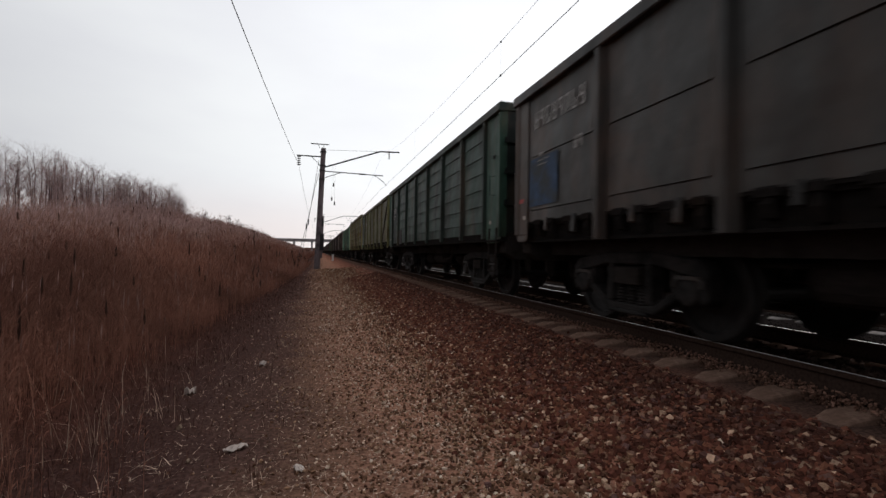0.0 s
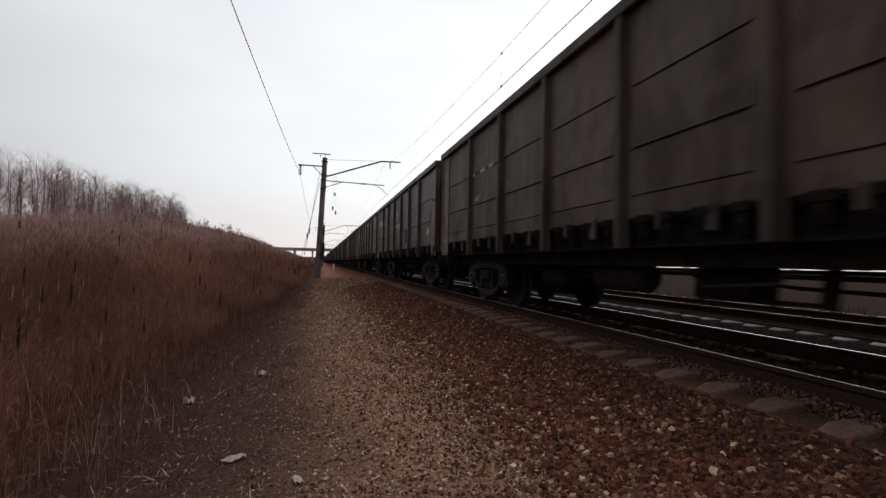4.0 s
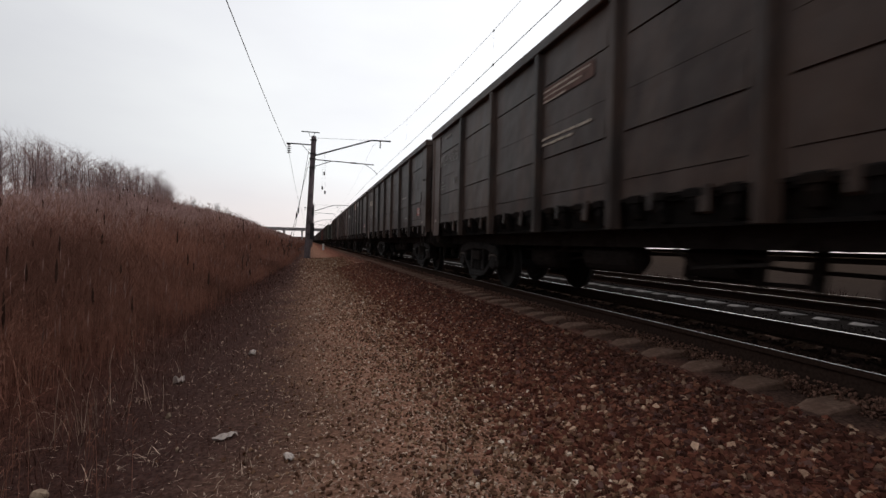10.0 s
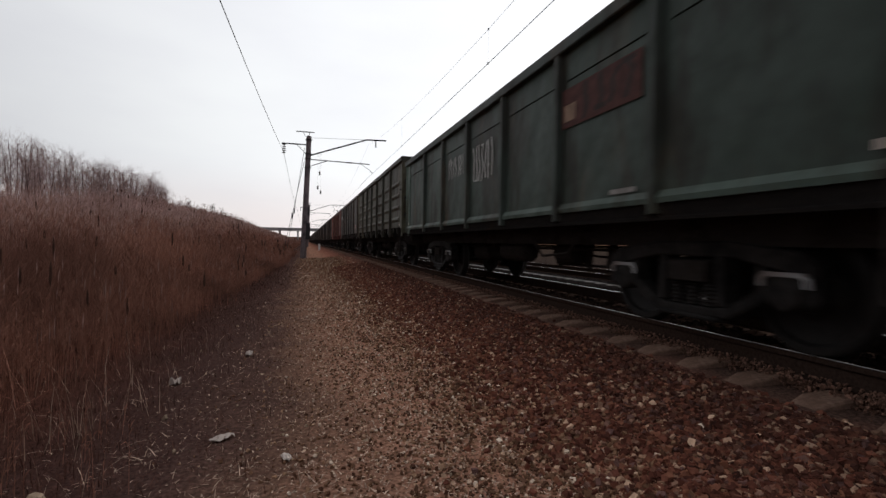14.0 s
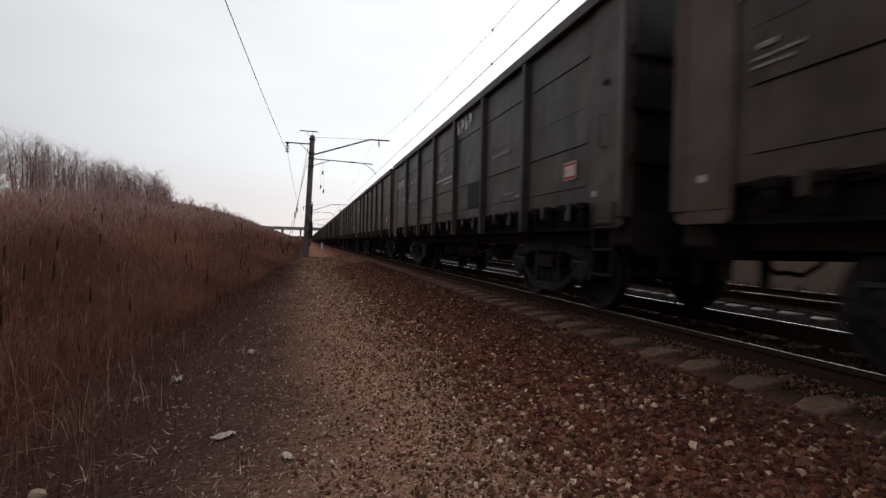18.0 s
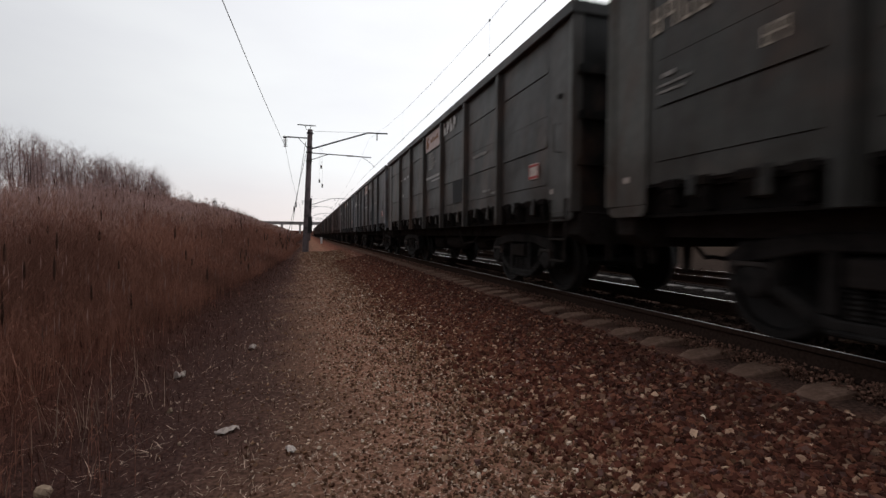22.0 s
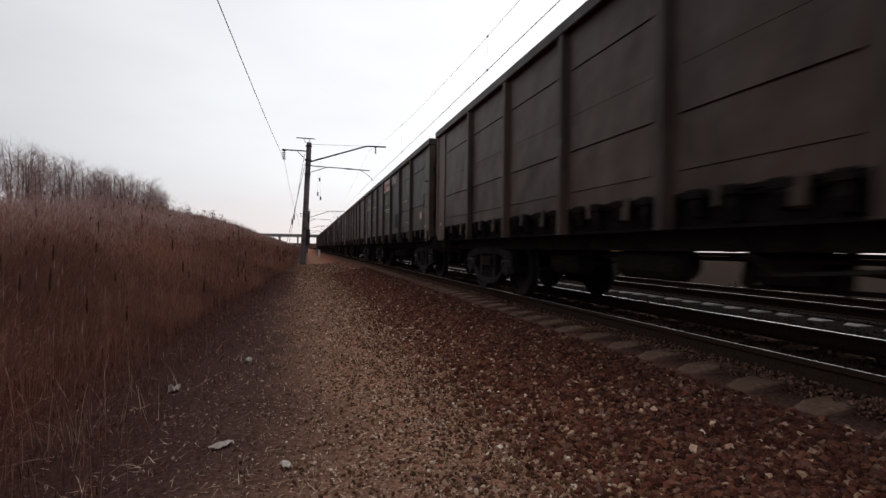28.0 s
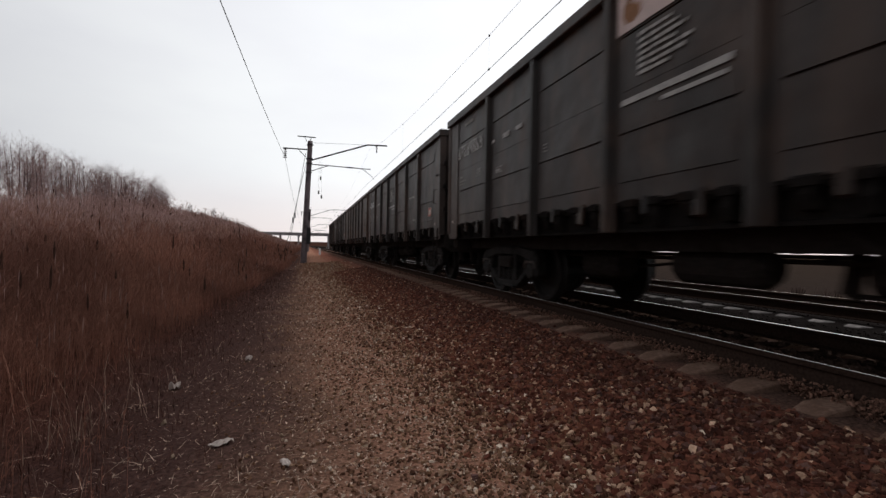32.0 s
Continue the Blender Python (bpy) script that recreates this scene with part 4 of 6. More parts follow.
# wagons in running order: style, worn or not, colour, marks, words on the colour
GREY, SLATE, BROWN, UMBER = (0.057, 0.045, 0.041), (0.063, 0.058, 0.057), (0.086, 0.050, 0.039), (0.076, 0.050, 0.041)
STEEL_BLUE = (0.114, 0.124, 0.139)
TRAIN = [
    ("low", 0, (0.062, 0.060, 0.056), "dBR", "dark slate grey"),
    ("planked", 1, (0.022, 0.060, 0.041), "", "dark green ribbed"),
    ("braced", 1, (0.155, 0.150, 0.060), "nZ", "mottled yellow-green braced"),
    ("embossed", 1, (0.20, 0.178, 0.062), "d", "olive yellow embossed"),
    ("braced", 1, (0.185, 0.385, 0.26), "", "faded mint green braced"),
    ("pressed", 1, (0.105, 0.074, 0.056), "n", "rusty grey-brown"),
    ("pressed", 0, GREY, "NntDS", "dark grey"),
    ("pressed", 0, (0.072, 0.060, 0.055), "ontGxS", "dark brownish grey"),
    ("pressed", 1, (0.088, 0.078, 0.046), "dt", "patchy olive brown"),
    ("pressed", 0, (0.082, 0.092, 0.050), "dP", "dull olive green"),
    ("pressed", 0, (0.033, 0.178, 0.092), "NnOtD", "bright green"),
    ("ribbed", 0, BROWN, "S", "plain brown"),
    ("ribbed", 0, UMBER, "doS", "dark umber"),
    ("ribbed", 0, GREY, "oxS", "dark grey"),
    ("ribbed", 0, SLATE, "NntGxDLS", "slate grey"),
    ("ribbed", 0, (0.105, 0.062, 0.050), "o", "dark maroon-brown"),
    ("ribbed", 0, UMBER, "S", "dusty umber"),
    ("silled", 1, (0.058, 0.088, 0.070), "WE", "weathered dark grey-green"),
    ("embossed", 1, (0.088, 0.088, 0.060), "n", "mottled dark olive"),
    ("ribbed", 0, GREY, "NntxS", "dark grey"),
    ("ribbed", 0, (0.25, 0.049, 0.027), "Nnt", "faded red"),
    ("ribbed", 0, UMBER, "dS", "brownish grey"),
    ("ribbed", 0, GREY, "NntGxDS", "dark grey"),
    ("ribbed", 0, UMBER, "dxS", "brownish grey"),
    ("ribbed", 0, (0.071, 0.058, 0.052), "dxDS", "brownish grey"),
    ("ribbed", 0, GREY, "dntGxDS", "dark grey"),
    ("ribbed", 0, (0.068, 0.066, 0.058), "ontGxDS", "olive grey"),
    ("ribbed", 0, (0.062, 0.058, 0.054), "LntGxDS", "dark grey"),
    ("ribbed", 0, STEEL_BLUE, "LNntGxDS", "slate blue-grey"),
    ("ribbed", 0, STEEL_BLUE, "LNntGxDS", "slate blue-grey"),
    ("ribbed", 0, (0.088, 0.052, 0.043), "DQ", "dark reddish brown"),
    ("ribbed", 0, GREY, "LNntGxDS", "dark grey"),
    ("ribbed", 0, UMBER, "ntxS", "brownish grey"),
    ("ribbed", 0, (0.058, 0.060, 0.066), "NntGxDS", "dark grey"),
    ("ribbed", 0, BROWN, "S", "dark brown"),
    ("ribbed", 0, GREY, "LontGxDS", "dark grey"),
    ("ribbed", 0, UMBER, "otDY", "dark umber"),
    ("ribbed", 0, GREY, "LntGxDS", "dark grey"),
    ("ribbed", 0, UMBER, "ontS", "brownish grey"),
    ("ribbed", 0, GREY, "LNntGxDS", "dark grey"),
    ("ribbed", 0, GREY, "NntxS", "dark grey"),
    ("ribbed", 0, UMBER, "nS", "brownish grey"),
    ("ribbed", 0, GREY, "NntxS", "dark grey"),
    ("ribbed", 0, GREY, "nS", "dark grey"),
]
TEMPLATES, WAGONS = {}, []
for k, (style, worn, color, marks, words) in enumerate(TRAIN):
    key = (style, worn)
    if key not in TEMPLATES:
        TEMPLATES[key] = w = build_wagon(style, WORN if worn else PAINT)
    else:
        w = copy_thing(TEMPLATES[key], pose(0, 0, 0))
    tagged(w, f"{words} open gondola wagon of a rolling freight train", "freight wagon", "wagons of the train")
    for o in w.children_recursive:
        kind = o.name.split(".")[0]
        # wagon colour by part: posts and ends carry coal dust and painted-in shade
        part_tone = {"post": 0.54, "top_rail": 0.6, "hinge_tab": 0.4, "ledge": 1.5, "diagonal_brace": 0.35, "corner_post": 1.8, "end_wall": 0.1, "rib": 0.1, "stake": 0.1, "end_rail": 0.5}.get(kind, 1.0)
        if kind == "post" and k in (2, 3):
            part_tone = 0.95
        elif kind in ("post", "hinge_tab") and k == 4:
            part_tone = 0.42
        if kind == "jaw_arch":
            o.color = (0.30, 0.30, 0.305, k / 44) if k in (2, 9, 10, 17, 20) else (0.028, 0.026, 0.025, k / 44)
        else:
            o.color = (*(0.63 * c * part_tone for c in color), ((k * 37) % 44) / 44)
    WAGONS.append(w)
for w, (style, worn, color, marks, words) in zip(WAGONS, TRAIN):
    if "N" in marks:
        mark(w, "number", WHITE)
    if "d" in marks:
        mark(w, "number", NOTE)
    if "o" in marks:
        mark(w, "number", TAN)
    if "n" in marks:
        mark(w, "notes", NOTE)
    if "t" in marks:
        mark(w, "text", NOTE)
    if "G" in marks:
        mark(w, "letters", WHITE)
    if "x" in marks:
        mark(w, "lines", DIM)
    if "L" in marks:
        owner = part("owner_plate", LOGO, w, "pale pink owner plate")
        part("plate_emblem", CREST, owner)
        part("plate_writing", CREST_WORDS, owner)
    if "S" in marks:
        board, border = SIGN if set(marks) & set("NLdo") else DULL_SIGN
        part("sign_border", border, part("warning_sign", board, w, "square warning sign with a red border"))
    if "D" in marks:
        part("routing_board", BOARD, w, "blackened routing board")
    if "B" in marks:
        part("blue_patch", BLUE_SPOT, w, "blue paint patch")
    for key, name, me, label in (("Q", "pale_patch", PALE_PATCH, "pale scraped patches"), ("Y", "yellow_plate", YELLOW_BOX, "faded yellow plate on the corner"), ("Z", "teal_patch", TEAL_PATCH, "teal paint patch")):
        if key in marks:
            part(name, me, w, label)
    if "R" in marks:
        part("red_marker", RED_SPOT, w, "small red marker")


# marks that only one wagon carries
def scrawl(y0, y1, z0, z1, n, seed, width=0.03):
    """Uneven hand-painted strokes filling a field."""
    r = random.Random(seed)
    s, step = Shape(), (y0 - y1) / n
    for k in range(n):
        a = y0 - step * (k + 0.15)
        pts = [(-1.5, a - step * 0.7 * r.random(), z0 + (z1 - z0) * f + r.uniform(-0.03, 0.03)) for f in (0, 0.35, 0.7, 1.0)]
        for p, q in zip(pts, pts[1:]):
            s.slab([(p[1] - width, p[2]), (p[1] + width, p[2]), (q[1] + width, q[2]), (q[1] - width, q[2])], -1.5035, -1.4985, axis="x")
        if k % 2:
            z = r.uniform(z0, z1)
            s.box(-1.5037, a - step * 0.75, z - width * 0.8, -1.4985, a + step * 0.1, z + width * 0.8)
    return s


def field(y0, y1, z0, z1, x=-1.5025):
    return Shape().box(x, y1, z0, -1.4985, y0, z1)


FADED_RED = material("faded_red_letters", (0.26, 0.055, 0.045), 0.75, grain=8, spread=0.35)
PINK = material("faded_pink_plate", (0.50, 0.36, 0.30), 0.7, grain=6, spread=0.3, coarse=3, stain=(0.2, 0.11, 0.085), stain_at=(0.5, 0.7))
ORANGE = material("faded_orange_plate", (0.33, 0.15, 0.06), 0.7, grain=6, spread=0.3, coarse=3, stain=(0.18, 0.1, 0.06), stain_at=(0.5, 0.7))
FADED_PINK = material("faded_pink_repaint", (0.30, 0.13, 0.10), 0.7, grain=9, spread=0.2)
REPAINT = material("fresh_red_repaint", (0.17, 0.038, 0.024), 0.6, grain=9, spread=0.15)
RUST_BAND = material("red_brown_band", (0.13, 0.055, 0.035), 0.8, grain=6, spread=0.35, coarse=2, stain=(0.09, 0.07, 0.04), stain_at=(0.45, 0.6))


def one_off(k, name, shape, mat, label, parent=None):
    return part(name, shape.mesh(name, mat), parent or WAGONS[k - 1], label)


plate = one_off(10, "pink_plate", field(-2.65, -4.1, 2.2, 2.8), PINK, "faded pink plate with a red emblem")
one_off(10, "plate_emblem", Shape().lathe([(-1.506, 0.02), (-1.506, 0.10), (-1.502, 0.11)], (0, -2.95, 2.52), "x", 16), SIGNRED, "red round emblem", plate)
one_off(10, "plate_writing", scrawl(-3.25, -3.95, 2.38, 2.64, 4, 3, 0.022), FADED_RED, "red brush strokes", plate)
one_off(11, "orange_plate", field(-0.95, -2.4, 2.22, 2.66), ORANGE, "faded orange plate")
one_off(11, "ochre_square", field(2.3, 2.05, 2.3, 2.5), OCHRE, "small ochre square")
one_off(11, "route_note", Shape().box(-1.5025, -4.05, 2.5, -1.4985, -2.85, 2.56).box(-1.5025, -3.8, 2.4, -1.4985, -2.85, 2.46).box(-1.5025, -3.9, 2.3, -1.4985, -2.85, 2.36), DIM, "lines of faded text")
PINK_OLD = material("old_pinkish_paint", (0.26, 0.17, 0.12), 0.8, grain=9, spread=0.4)
letter_field = one_off(18, "red_lettering_field", field(-2.62, -4.12, 2.26, 2.74), material("dull_red_letters", (0.07, 0.026, 0.022), 0.8, grain=8, spread=0.4), "dull red painted field with worn letters")
one_off(18, "pale_square", field(-2.72, -2.96, 2.34, 2.54, -1.5055), PINK_OLD, "pale square", letter_field)
one_off(18, "dark_strokes", scrawl(-3.1, -4.05, 2.32, 2.7, 4, 31, 0.035), material("dark_letter_strokes", (0.03, 0.022, 0.02), 0.8, grain=8), "dark worn letter strokes", letter_field)
one_off(18, "white_scrawl", scrawl(2.2, 1.1, 2.25, 2.65, 7, 4, 0.014), WHITE, "white scrawled lettering")
one_off(18, "white_scrawl", scrawl(0.64, -0.45, 2.0, 2.65, 7, 5, 0.016), WHITE, "white scrawled lettering")
one_off(18, "pale_line", field(-3.65, -4.05, 1.36, 1.41), DIM, "short pale line")
DULL_ROSE = material("dull_rose_paint", (0.135, 0.078, 0.064), 0.8, grain=9, spread=0.4)
for k in (13, 25):
    one_off(k, "rose_panel", field(0.72, -0.45, 2.78, 2.98, -1.4995), DULL_ROSE, "dull rose paint band")
    for name, rows in (("upper_text", lines(0.72, 2.92, (1.1, 0.9, 0.6), 0.03, 0.07)), ("lower_text", lines(0.74, 2.27, (1.15, 0.8), 0.04, 0.08))):
        part(name, bars(name, rows, TAN), WAGONS[k - 1], "lines of tan text")
one_off(25, "rose_panel", field(0.75, -0.1, 3.12, 3.34), DULL_ROSE, "dull rose paint band")


def blotch(y, z, w, h, seed):
    """An irregular patch of paint or rust."""
    r = random.Random(seed)
    ring = []
    for k in range(16):
        a, q = 6.2832 * k / 16, r.uniform(0.65, 1.05)
        ring.append((y + math.cos(a) * w * q / 2, z + math.sin(a) * h * q / 2))
    return Shape().slab(ring, -1.4875, -1.484, axis="x")


RUST = material("orange_rust", (0.22, 0.115, 0.06), 0.9, grain=6, spread=0.4, coarse=2.5, stain=(0.14, 0.1, 0.05), stain_at=(0.45, 0.6))
for y, z, w, h, seed in ((-3.45, 2.2, 1.3, 1.0, 1), (-5.25, 2.25, 1.2, 1.0, 2), (-1.7, 2.0, 0.9, 0.7, 3)):
    one_off(4, "rust_patch", blotch(y, z, w, h, seed), RUST, "patch of orange rust")
one_off(4, "green_patch", blotch(-5.7, 1.6, 1.0, 0.35, 4), material("faded_green_patch", (0.05, 0.085, 0.07), 0.8, grain=8, spread=0.3), "faded green paint patch")
number_field = one_off(2, "number_field", field(5.58, 4.86, 2.14, 2.70), material("dark_grey_field", (0.034, 0.040, 0.038), 0.7, grain=8, spread=0.35), "dark grey repainted field")
one_off(2, "number_marking", bars_shape(digits(5.54, 2.47, 5, 0.18), -1.506), NOTE, "worn pale figures", number_field)
one_off(2, "weight_note", bars_shape(lines(5.52, 2.32, (0.5, 0.3), 0.05, 0.1), -1.506), DIM, "faint pale lines", number_field)
one_off(2, "maroon_patch", field(4.1, 3.54, 1.17, 1.72, -1.509), material("dark_maroon_patch", (0.022, 0.014, 0.014), 0.7, grain=8, spread=0.3), "dark maroon repainted patch")
for y, z, high in ((4.63, 2.15, 0.62), (3.78, 2.5, 0.5), (2.2, 2.3, 0.55)):
    one_off(2, "oily_streak", blotch(y, z, 0.07, high, int(y * 10)), material("oily_streak", (0.012, 0.02, 0.016), 0.7, grain=8, spread=0.4), "dark oily streak down the sheet")
one_off(3, "green_panel", field(6.2, 4.45, 1.42, 2.6), material("dark_green_repaint", (0.03, 0.055, 0.042), 0.7, grain=8, spread=0.3), "dark green repainted sheet")
one_off(3, "green_panel", field(6.2, 4.45, 2.66, 3.3), material("dark_green_paint", (0.032, 0.06, 0.046), 0.7, grain=8, spread=0.3), "dark green repainted sheet")
one_off(3, "pale_note", field(5.9, 5.3, 2.8, 2.92, -1.506), DIM, "faint pale note")
one_off(39, "orange_scrawl", scrawl(0.68, -0.33, 2.25, 2.8, 4, 11, 0.02), material("dull_orange_chalk", (0.2, 0.115, 0.08), 0.85, grain=12, spread=0.4), "dull orange brush strokes")
one_off(39, "tan_letters", field(-1.0, -2.1, 3.14, 3.28), material("worn_tan_letters", (0.17, 0.11, 0.08), 0.8, grain=9, spread=0.5), "worn tan letters")
for y, z, w in ((-2.95, 2.31, 0.72), (-3.4, 1.58, 0.75)):
    part("tan_text", bars("tan_text", lines(y, z, (w, w * 0.7), 0.03, 0.05), material("worn_tan_text", (0.2, 0.145, 0.11), 0.8, grain=9, spread=0.4)), WAGONS[38], "lines of worn tan text")
for y0, y1, z0, z1 in ((6.15, 4.6, 2.77, 3.0), (6.1, 5.25, 2.1, 2.66), (6.1, 5.7, 1.86, 2.0), (4.15, 2.8, 3.0, 3.34)):
    one_off(21, "repainted_patch", field(y0, y1, z0, z1, -1.5005), FADED_PINK, "patch of faded pinkish repaint")
for y0, y1, z0, z1 in ((3.3, 2.75, 1.62, 2.02), (2.4, 1.0, 1.6, 2.3), (-1.0, -2.45, 2.80, 3.3)):
    one_off(21, "repainted_patch", field(y0, y1, z0, z1, -1.5005), REPAINT, "patch of fresher red paint")
one_off(21, "routing_board", field(4.12, 3.55, 1.6, 2.0, -1.506), SOOT, "blackened routing board")
one_off(9, "dark_patch", field(6.18, 4.5, 2.09, 2.68, -1.5), material("dark_olive_repaint", (0.04, 0.04, 0.03), 0.7, grain=8, spread=0.3), "dark repainted patch")
one_off(9, "dark_patch", field(6.18, 4.9, 2.77, 3.1, -1.4995), material("dark_number_patch", (0.045, 0.044, 0.034), 0.7, grain=8, spread=0.3), "dark patch behind the number")
one_off(9, "faded_band", field(-1.0, -2.45, 2.1, 2.66), RUST_BAND, "faded red-brown band")
one_off(9, "ochre_text", field(-1.15, -2.3, 2.46, 2.5, -1.506), OCHRE, "line of ochre text")
one_off(9, "ochre_text", field(-1.15, -2.1, 2.3, 2.34, -1.506), OCHRE, "line of ochre text")


# ---- overhead line ----
def pole_thing(y):
    p = new("catenary_pole")
    p.location = (0.08, y, -0.60)
    tagged(p, "dark concrete railway catenary pole with steel brackets", "catenary pole", "poles along the track")
    shaft = Shape().tube([(-0.2, 0, -0.1), (-0.2, 0, 0.02), (0.16, 0, 9.75)], [0.25, 0.245, 0.19], 12)
    part("shaft", shaft.mesh("shaft", POLE, smooth=False), p)
    foot = Shape().box(-0.58, -0.3, -0.12, 0.1, 0.3, 0.04, 0.02)
    part("footing", foot.mesh("footing", POLE), p)
    for z in (9.45, 8.35, 7.95, 7.25):
        part("clamp", Shape().lathe([(z - 0.05, 0.2), (z - 0.04, 0.26), (z + 0.04, 0.26), (z + 0.05, 0.2)], (-0.2 + 0.0365 * z, 0, 0), "z", 12).mesh("clamp", STEEL), p)
    cross = Shape().box(-0.82, -0.05, 10.04, 0.58, 0.05, 10.10)
    cross.tube([(-0.12, 0, 9.7), (-0.25, 0, 10.05)], 0.02, 5).tube([(0.12, 0, 9.7), (0.22, 0, 10.05)], 0.02, 5)
    part("top_bar", cross.mesh("top_bar", STEEL), p)
    left = Shape().box(-1.90, -0.05, 9.02, 0.1, 0.05, 9.10)
    left.tube([(-0.75, 0, 9.03), (-0.12, 0, 8.40)], 0.025, 5)
    part("feeder_bracket", left.mesh("feeder_bracket", STEEL), p)
    arm = Shape().tube([(0.1, 0, 8.18), (4.72, 0, 9.80), (6.32, 0, 9.84)], 0.06, 8)
    part("cantilever", arm.mesh("cantilever", STEEL), p)
    tie = Shape().tube([(0.1, 0, 9.62), (4.72, 0, 9.80)], 0.012, 5)
    part("tie_rod", tie.mesh("tie_rod", WIRE), p)
    reg = Shape().tube([(0.1, 0, 7.92), (4.98, 0, 7.80)], 0.04, 6)
    reg.tube([(0.1, 0, 7.32), (1.6, 0, 7.88)], 0.03, 5)
    part("register_arm", reg.mesh("register_arm", STEEL), p)
    steady = Shape().tube([(4.2, 0, 7.80), (4.6, 0, 7.60), (5.0, 0, 7.30), (5.28, 0, 7.0)], 0.022, 5)
    part("steady_arm", steady.mesh("steady_arm", STEEL), p)
    def discs(x, z0, n, step=0.13, r=0.12):
        s, prof = Shape(), [(z0, 0.02)]
        for k in range(n):
            z = z0 - step * k
            prof += [(z - 0.02, 0.03), (z - 0.05, r), (z - 0.075, r * 0.9), (z - 0.08, 0.03)]
        s.lathe(prof + [(z0 - step * n, 0.02)], (x, 0, 0), "z", 10)
        return s.mesh("insulator", PORCELAIN)
    part("insulator", discs(-1.72, 9.03, 5, 0.16, 0.16), p, "string of dark porcelain discs")
    part("insulator", discs(5.46, 9.8, 4, 0.15, 0.09), p)
    rod = Shape().lathe([(3.0, 0.02), (3.05, 0.06), (3.55, 0.06), (3.6, 0.02)], (0, 0, 7.84), "x", 8)
    part("insulator", rod.mesh("insulator", PORCELAIN), p)
    return p


POLE_YS = (-23.0, 39.0, 112.0, 190.0, 268.0, 346.0)
first_pole = pole_thing(POLE_YS[0])
poles = [first_pole] + [copy_thing(first_pole, pose(0.08 if y < 50 else 0.75, y, -0.60)) for y in POLE_YS[1:]]
# dark gear boxes on the pole beside the path
for box in ((-0.1, -0.2, 1.55, 0.31, 0.2, 2.85), (0.06, -0.12, 3.45, 0.24, 0.12, 4.1)):
    part("switch_box", Shape().box(*box, 0.04).mesh("switch_box", STEEL), poles[1], "dark switch box strapped to the pole")
# the poles further on reach over both tracks
LONG = Shape().tube([(6.3, 0, 9.84), (9.9, 0, 9.78)], 0.06, 8).tube([(9.5, 0, 9.78), (9.5, 0, 8.3)], 0.03, 5).tube([(6.4, 0, 9.8), (5.4, 0, 8.2)], 0.03, 5)
LONG.lathe([(8.6, 0.03), (8.65, 0.12), (9.0, 0.12), (9.05, 0.03)], (7.2, 0, 0), "z", 8).lathe([(8.2, 0.03), (8.25, 0.12), (8.6, 0.12), (8.65, 0.03)], (6.5, 0, 0), "z", 8)
LONG = LONG.mesh("long_arm", STEEL)
for p in poles[2:]:
    part("long_arm", LONG, p, "long steel arm over the second track")


def wire_thing(name, label, spans, sag, radius):
    """A wire hung from point to point; each span sags by sag."""
    pts = []
    for a, b in zip(spans, spans[1:]):
        for k in range(12):
            f = k / 12
            pts.append(Vector(a).lerp(Vector(b), f) - Vector((0, 0, 4 * sag * f * (1 - f))))
    pts.append(Vector(spans[-1]))
    return tagged(new(name, Shape().tube(pts, radius, 5).mesh(name, WIRE)), label, "wire", "overhead wires")


wire_thing("messenger_wire", "thin sagging messenger wire above the track", [(4.97 + 0.05 * (-1) ** k, y, 8.75) for k, y in enumerate(POLE_YS)], 1.85, 0.0045)
wire_thing("contact_wire", "taut copper contact wire above the track", [(4.97 + 0.05 * (-1) ** k, y, 6.08) for k, y in enumerate(POLE_YS)], 0.12, 0.009)
wire_thing("feeder_wire", "feeder wire on the pole brackets", [(-1.64 if y > 0 else -2.9, y, 7.72) for y in POLE_YS], 0.75, 0.013)
for y in (12.6, 25.0, 1.0):
    f = (y + 23) / 62
    zm, zc = 8.75 - 4 * 1.85 * f * (1 - f), 6.08 - 4 * 0.12 * f * (1 - f)
    x = 4.97 + 0.05 - 0.1 * f
    d = Shape().tube([(x, y, zc), (x, y, zm)], 0.0012, 4).box(x - 0.015, y - 0.03, zm - 0.025, x + 0.015, y + 0.03, zm + 0.02).box(x - 0.018, y - 0.03, zc - 0.02, x + 0.018, y + 0.03, zc + 0.03)
    tagged(new("dropper", d.mesh("dropper", WIRE)), "dropper wire with clamps between contact and messenger wire", "dropper", "droppers")
for k, (dx, z) in enumerate(((-1.7, 8.2), (-2.0, 7.2))):
    g = Shape().tube([(-0.1, 39.1, z), (dx * 0.55, 43.0, z * 0.42), (dx, 46.2, -0.5)], 0.018, 5)
    g.lathe([(-0.25, 0.02), (-0.2, 0.06), (0.2, 0.06), (0.25, 0.02)], (dx * 0.55 + 0.02, 43.0, z * 0.42), "z", 8)
    tagged(new("guy_wire", g.mesh("guy_wire", WIRE)), "steel guy wire with a strain insulator, staying the pole", "guy wire", "guys of the pole")
for k, (x, z) in enumerate(((1.08, 6.25), (0.95, 5.1), (1.17, 4.75))):
    b = Shape().lathe([(-0.15, 0.02), (-0.1, 0.075), (0.0, 0.05), (0.1, 0.075), (0.15, 0.02)], (x, 39, z), "z", 8)
    b.tube([(x, 39, z + 0.14), (x, 39, 7.6 + (x - 0.18) * 0.351 - 0.04)], 0.004, 4)
    tagged(new("strain_insulator", b.mesh("strain_insulator", PORCELAIN)), "dark strain insulator hung in a thin wire", "insulator", "strain insulators")

